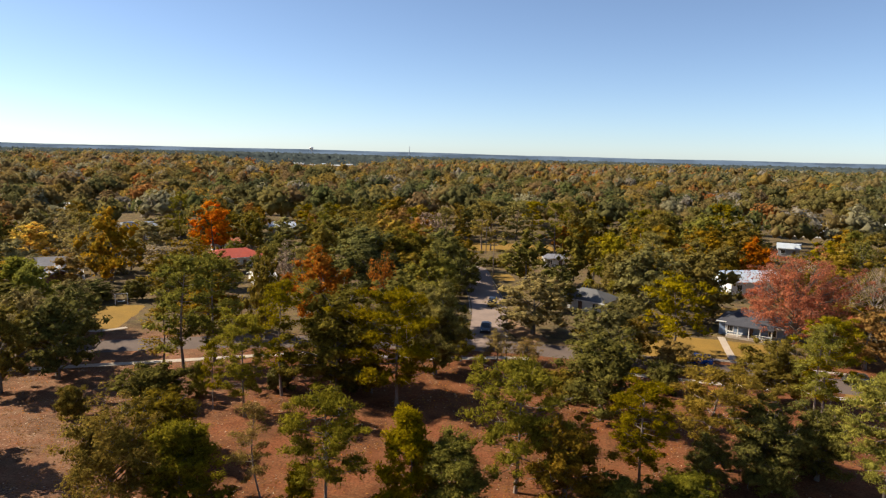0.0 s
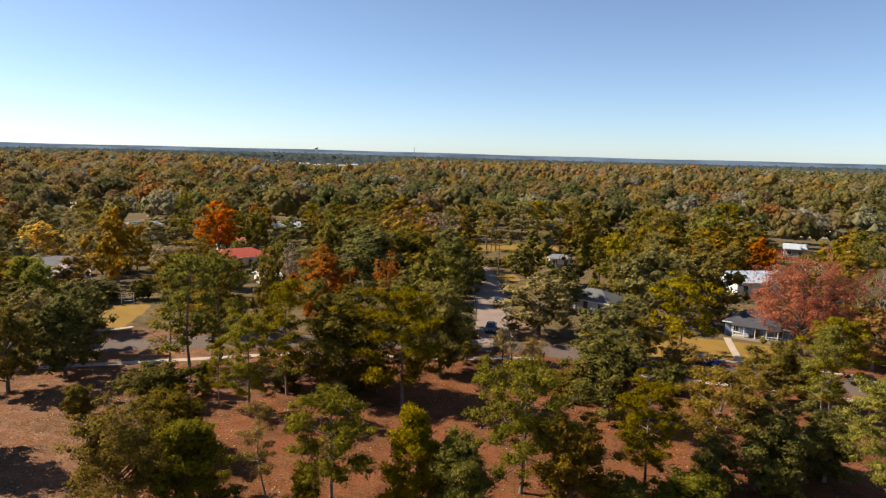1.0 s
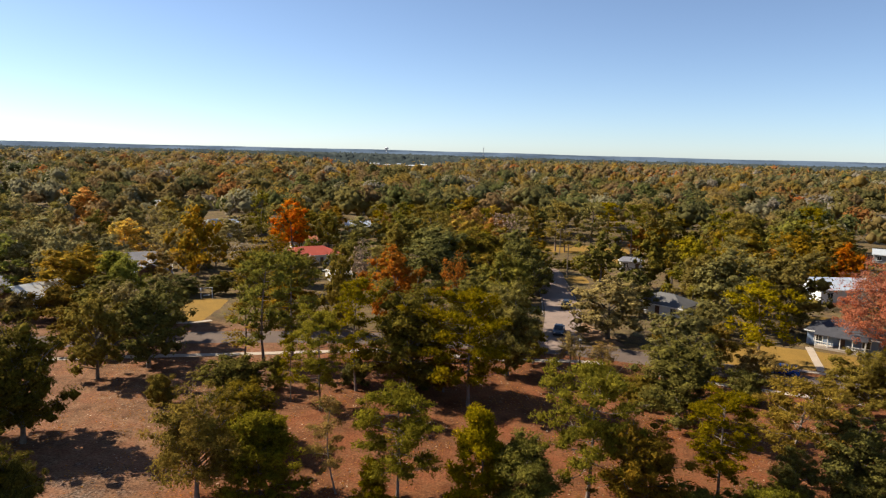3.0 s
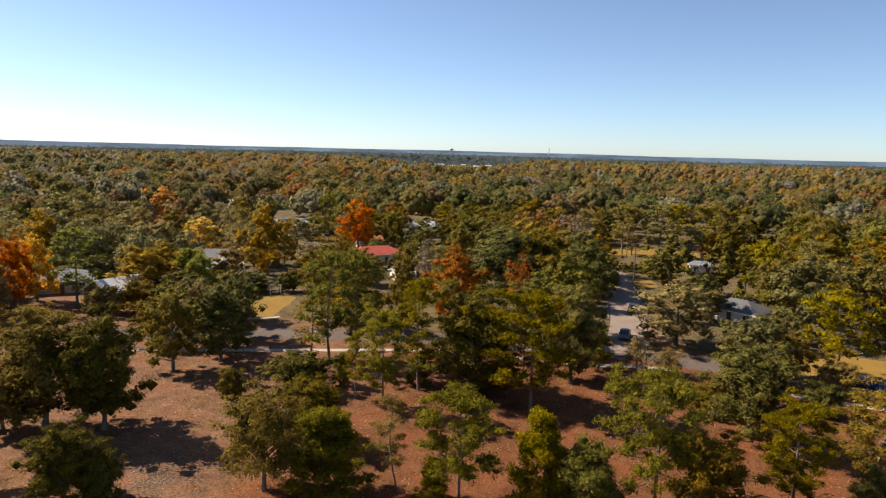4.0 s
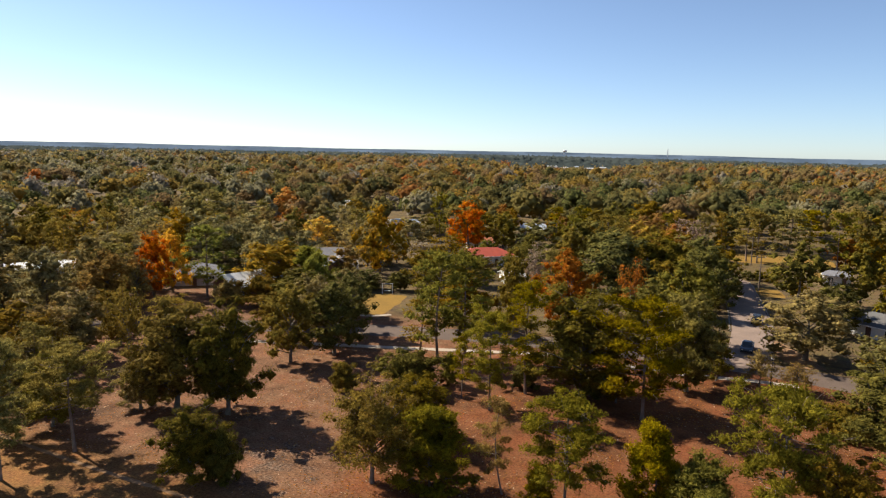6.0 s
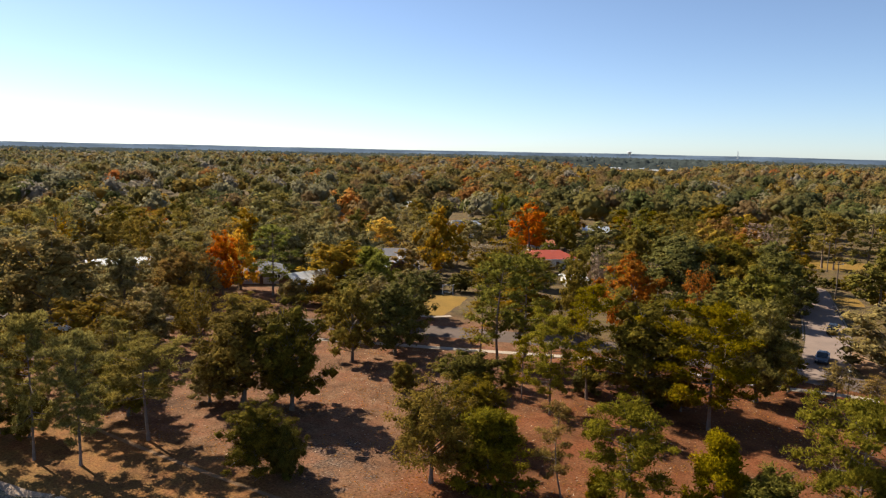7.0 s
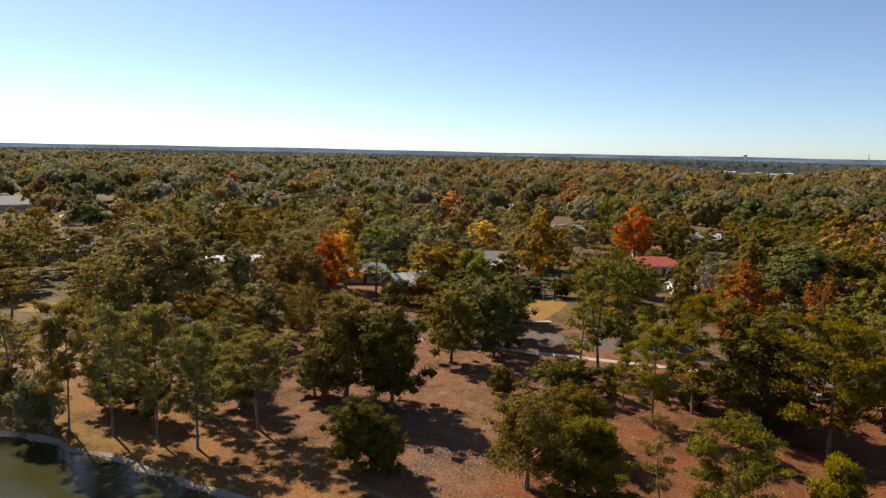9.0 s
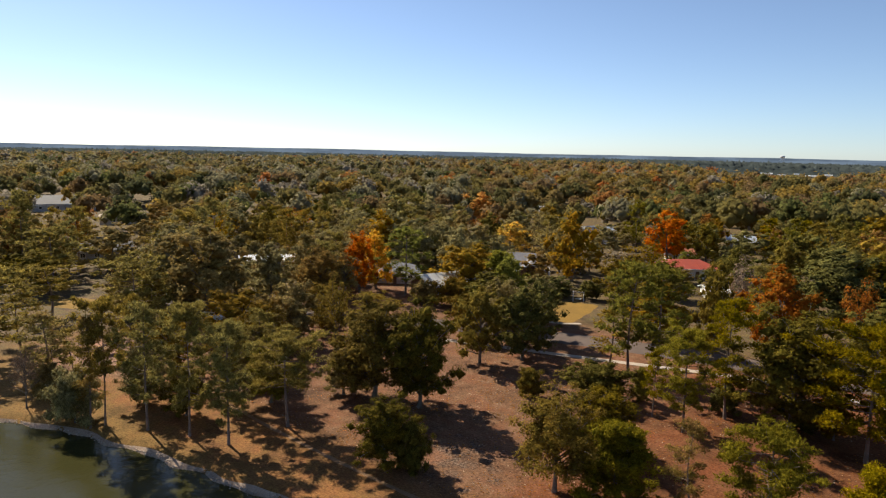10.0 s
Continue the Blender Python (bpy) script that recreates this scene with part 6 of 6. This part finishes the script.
CAR_PAINT = {
    "silver": plain_material("silver_car_paint", (0.42, 0.39, 0.36), None, 1.0, 0.3, 0.2, 0.0, detail_amount=0.03),
    "black": plain_material("black_car_paint", (0.015, 0.016, 0.018), None, 1.0, 0.2, 0.2, 0.0, detail_amount=0.03),
    "blue": plain_material("blue_car_paint", (0.02, 0.07, 0.30), None, 1.0, 0.25, 0.3, 0.0, detail_amount=0.03),
    "white": plain_material("white_car_paint", (0.75, 0.75, 0.74), None, 1.0, 0.25, 0.0, 0.0, detail_amount=0.03),
    "grey": plain_material("dark_grey_car_paint", (0.10, 0.11, 0.13), None, 1.0, 0.25, 0.4, 0.0, detail_amount=0.03),
}
TYRE = plain_material("tyre_rubber", (0.02, 0.02, 0.02), None, 1.0, 0.9)
LAMP_WHITE = plain_material("lamp_glass", (0.75, 0.74, 0.70), None, 1.0, 0.15, 0.2)
LAMP_RED = plain_material("tail_lamp_red", (0.45, 0.02, 0.02), None, 1.0, 0.2)


def hull(profile, half, tuck=0.0):
    """A body from its side outline (x, z), drawn in by tuck towards the roof."""
    bm = bmesh.new()
    top = max(z for _, z in profile)
    low = min(z for _, z in profile)
    sides = []
    for s in (-1, 1):
        sides.append([bm.verts.new((x, s * (half - tuck * (z - low) / (top - low)), z)) for x, z in profile])
    n = len(profile)
    bm.faces.new(sides[0])
    bm.faces.new(sides[1][::-1])
    for k in range(n):
        bm.faces.new((sides[0][k], sides[1][k], sides[1][(k + 1) % n], sides[0][(k + 1) % n]))
    bmesh.ops.bevel(bm, geom=bm.edges[:], offset=0.06, segments=2, affect="EDGES")
    return bm


def vehicle(x, y, turn, paint, kind, label):
    """A car or pickup: body, cabin with glass, wheels, lamps. It heads along +x before it is turned."""
    root = root_at("pickup" if kind == "pickup" else "car", x, y, turn, label, "car", "vehicles")
    m = CAR_PAINT[paint]
    long, wide = (5.4, 1.95) if kind == "pickup" else (4.7, 1.86)
    L = long / 2
    part("body", hull([(-L, 0.35), (-L, 0.95), (-L + 0.1, 1.02), (L - 1.3, 1.05), (L - 0.15, 0.88), (L, 0.7), (L, 0.32)], wide / 2), m, root, smooth=False)
    if kind == "pickup":
        cab = [(-0.55, 1.0), (-0.45, 1.75), (0.75, 1.75), (1.35, 1.03)]
        part("truck_bed", box(-L + 1.05, 0, 1.03, 1.75, wide - 0.35, 0.06), TYRE, root, "dark open truck bed")
    else:
        cab = [(-L + 0.15, 0.98), (-L + 0.45, 1.62), (0.55, 1.66), (1.25, 1.03)]
    cabin = part("cabin", hull(cab, wide / 2 - 0.08, 0.22), m, root)
    c0, c1, c2, c3 = [Vector((p[0], 0, p[1])) for p in cab]
    for a, b, name in ((c3, c2, "windscreen"), (c0, c1, "rear_window")):
        mid, d = (a + b) / 2, b - a
        bm = box(0, 0, 0, 0.03, wide - 0.62, d.length * 0.72, bevel=0.01)
        bmesh.ops.transform(bm, matrix=Matrix.Translation(mid) @ d.to_track_quat("Z", "Y").to_matrix().to_4x4() @ Matrix.Rotation(radians(0), 4, "Z"), verts=bm.verts)
        bm2 = bmesh.new()
        bm.free()
        n = Vector((d.z, 0, -d.x)).normalized() * (0.03 if name == "windscreen" else -0.03)
        q = [a + d * 0.14, a + d * 0.86]
        vs = [bm2.verts.new((p.x + n.x * k, s * (wide / 2 - 0.24), p.z + n.z * k)) for p, s, k in ((q[0], -1, 1), (q[0], 1, 1), (q[1], 1, 1), (q[1], -1, 1), (q[0], -1, -1), (q[0], 1, -1), (q[1], 1, -1), (q[1], -1, -1))]
        for f in ((0, 1, 2, 3), (7, 6, 5, 4), (0, 4, 5, 1), (1, 5, 6, 2), (2, 6, 7, 3), (3, 7, 4, 0)):
            bm2.faces.new([vs[i] for i in f])
        part(name, bm2, PANE, cabin)
    for s in (-1, 1):
        zc = (c0.z + c1.z) / 2 + 0.05
        x0, x1 = (c0.x + c1.x) / 2 + 0.12, (c2.x + c3.x) / 2 - 0.15
        part("side_window", box((x0 + x1) / 2, s * (wide / 2 - 0.18), zc, x1 - x0, 0.05, 0.36, bevel=0.02), PANE, cabin)
        part("headlamp", box(L - 0.02, s * (wide / 2 - 0.28), 0.72, 0.08, 0.34, 0.16, bevel=0.02), LAMP_WHITE, root)
        part("tail_lamp", box(-L + 0.01, s * (wide / 2 - 0.20), 0.80, 0.06, 0.20, 0.24, bevel=0.02), LAMP_RED, root)
        part("mirror", box(0.95, s * (wide / 2 + 0.06), 1.08, 0.14, 0.16, 0.12, bevel=0.03), m, cabin)
        for wx in (-L + 0.95, L - 0.9):
            bm = bmesh.new()
            bmesh.ops.create_cone(bm, cap_ends=True, segments=20, radius1=0.36, radius2=0.36, depth=0.24, matrix=Matrix.Translation((wx, s * (wide / 2 - 0.10), 0.36)) @ Matrix.Rotation(radians(90), 4, "X"))
            bmesh.ops.bevel(bm, geom=[e for e in bm.edges if len(e.link_faces) == 2 and e.calc_face_angle(0) > 1], offset=0.04, segments=2, affect="EDGES")
            wheel = part("wheel", bm, TYRE, root)
            bm = bmesh.new()
            bmesh.ops.create_cone(bm, cap_ends=True, segments=14, radius1=0.21, radius2=0.17, depth=0.05, matrix=Matrix.Translation((wx, s * (wide / 2 + 0.03), 0.36)) @ Matrix.Rotation(radians(90 * s), 4, "X"))
            part("rim", bm, METAL, wheel)
    part("bumper", box(L, 0, 0.45, 0.12, wide - 0.1, 0.18, bevel=0.04), TYRE, root)
    part("bumper", box(-L, 0, 0.45, 0.12, wide - 0.1, 0.18, bevel=0.04), TYRE, root)
    return root


vehicle(-1.7, 127.6, -92, "grey", "pickup", "dark grey pickup truck on the side street")
vehicle(-0.7, 149.8, -92, "black", "suv", "black car on the side street")
vehicle(34.1, 112.6, 165, "blue", "car", "blue car parked at the street edge")
vehicle(56.9, 105.4, 167, "grey", "pickup", "dark grey pickup on the street")
vehicle(-7.6, 112.5, 5, "grey", "car", "dark car parked in tree shade")
vehicle(-121.0, 66.0, 30, "white", "car", "white car parked under trees")
vehicle(-148.0, 68.0, 30, "silver", "car", "silver car parked under pines")
vehicle(69.0, 107.5, 167, "white", "car", "white car parked by the verge")


def lathe(rings, sides=12, bm=None, x=0.0, y=0.0):
    """A turned body from rings of (radius, z)."""
    bm = bm or bmesh.new()
    rows = [[bm.verts.new((x + r * math.cos(2 * math.pi * k / sides), y + r * math.sin(2 * math.pi * k / sides), z)) for k in range(sides)] for r, z in rings]
    for a, b in zip(rows, rows[1:]):
        for k in range(sides):
            bm.faces.new((a[k], a[(k + 1) % sides], b[(k + 1) % sides], b[k]))
    bm.faces.new(rows[0][::-1])
    bm.faces.new(rows[-1])
    return bm


lamp = root_at("street_lamp", 2.1, 109.0, 0, "black iron street lamp post with a small lantern", "street lamp")
part("post", lathe([(0.14, 0), (0.14, 0.5), (0.07, 0.6), (0.06, 3.9)]), BLACK, lamp)
head = part("lantern", lathe([(0.10, 3.9), (0.20, 4.0), (0.22, 4.35), (0.12, 4.5), (0.02, 4.62)]), BLACK, lamp)
part("glass", lathe([(0.215, 4.05), (0.23, 4.30)]), LAMP_WHITE, head)

for px, py in ((-1.0, 187.0), (-4.0, 231.0), (12.5, 158.0), (70, 112)):
    pole = root_at("utility_pole", px, py, 15, "weathered wooden utility pole with a crossarm", "utility pole", "utility poles")
    part("post", lathe([(0.17, 0), (0.15, 4), (0.11, 9.2)]), WOOD, pole)
    arm = part("crossarm", box(0, 0, 8.6, 2.2, 0.12, 0.14, bevel=0.02), WOOD, pole)
    for s in (-0.95, 0, 0.95):
        part("insulator", lathe([(0.05, 8.67), (0.07, 8.75), (0.04, 8.87)], 8, x=s), LAMP_WHITE, arm)

TOWER_PAINT = plain_material("water_tower_paint", (0.62, 0.64, 0.66), None, 0.1, 0.5, fine=1.0)
tower = root_at("water_tower", -1070, 3780, 0, "pale water tower with a bulb tank far off", "water tower")
part("tank", lathe([(2, 31), (9, 33), (12, 36.5), (12, 39), (8, 42), (2, 43.5)], 24), TOWER_PAINT, tower, smooth=True)
part("shaft", lathe([(5, 0), (3.2, 6), (2.6, 28), (4, 32)], 16), TOWER_PAINT, tower)
for k in range(6):
    a = k * math.pi / 3
    part("leg", box(9 * math.cos(a), 9 * math.sin(a), 17, 0.9, 0.9, 34), TOWER_PAINT, tower)
mast = root_at("radio_mast", -500, 3700, 0, "thin grey lattice radio mast far off", "radio mast")
for k in range(3):
    a = k * 2 * math.pi / 3
    part("leg", lathe([(0.8, 0), (0.6, 58)], 6, x=2.2 * math.cos(a), y=2.2 * math.sin(a)), TOWER_PAINT, mast)
for k in range(14):
    part("brace", lathe([(2.6, 4 * k), (2.6, 4 * k + 0.5)], 6), TOWER_PAINT, mast)

# a white garden swing frame on the lawn behind the street
swing = root_at("swing_frame", -80.0, 135.5, 35, "white garden swing frame on the lawn", "garden swing")
for s in (-1.2, 1.2):
    for q in (-0.7, 0.7):
        bm = bmesh.new()
        slab(bm, ((s - 0.05, q - 0.05, 0.02), (s + 0.05, q - 0.05, 0.02), (s + 0.05, 0.05, 2.2), (s - 0.05, 0.05, 2.2)), 0.1)
        part("leg", bm, TRIM, swing)
part("top_bar", box(0, 0, 2.2, 2.8, 0.1, 0.1, bevel=0.02), TRIM, swing)
part("seat", box(0, 0, 0.55, 1.5, 0.5, 0.06, bevel=0.02), TRIM, swing)


def palm(x, y, h):
    root = root_at("palm_tree", x, y, 0, "small palmetto with a shaggy trunk among houses", "palm tree", "palms")
    part("trunk", lathe([(0.28, 0), (0.2, h * 0.5), (0.24, h)], 8), BARK_GREY, root)
    rng = random.Random(int(x * 10))
    for k in range(22):
        a, up = k * 2.4, rng.uniform(-0.5, 1.0)
        bm = bmesh.new()
        prev = None
        for i in range(6):
            q = i / 5
            c = Vector((math.cos(a), math.sin(a), 0)) * (1.7 * q) + Vector((0, 0, h + up * 1.3 * q - 1.2 * q * q))
            s = Vector((-math.sin(a), math.cos(a), 0)) * (0.05 + 0.45 * math.sin(math.pi * min(1, q * 1.1)) ** 1.2)
            row = [bm.verts.new(c - s + Vector((0, 0, -0.12))), bm.verts.new(c), bm.verts.new(c + s + Vector((0, 0, -0.12)))]
            if prev:
                bm.faces.new((prev[0], row[0], row[1], prev[1]))
                bm.faces.new((prev[1], row[1], row[2], prev[2]))
            prev = row
        part("frond", bm, LEAF["olivegreen"], root)


palm(24.5, 171.0, 6.0)
palm(27.5, 158.0, 5.0)
palm(22.5, 164.0, 4.0)
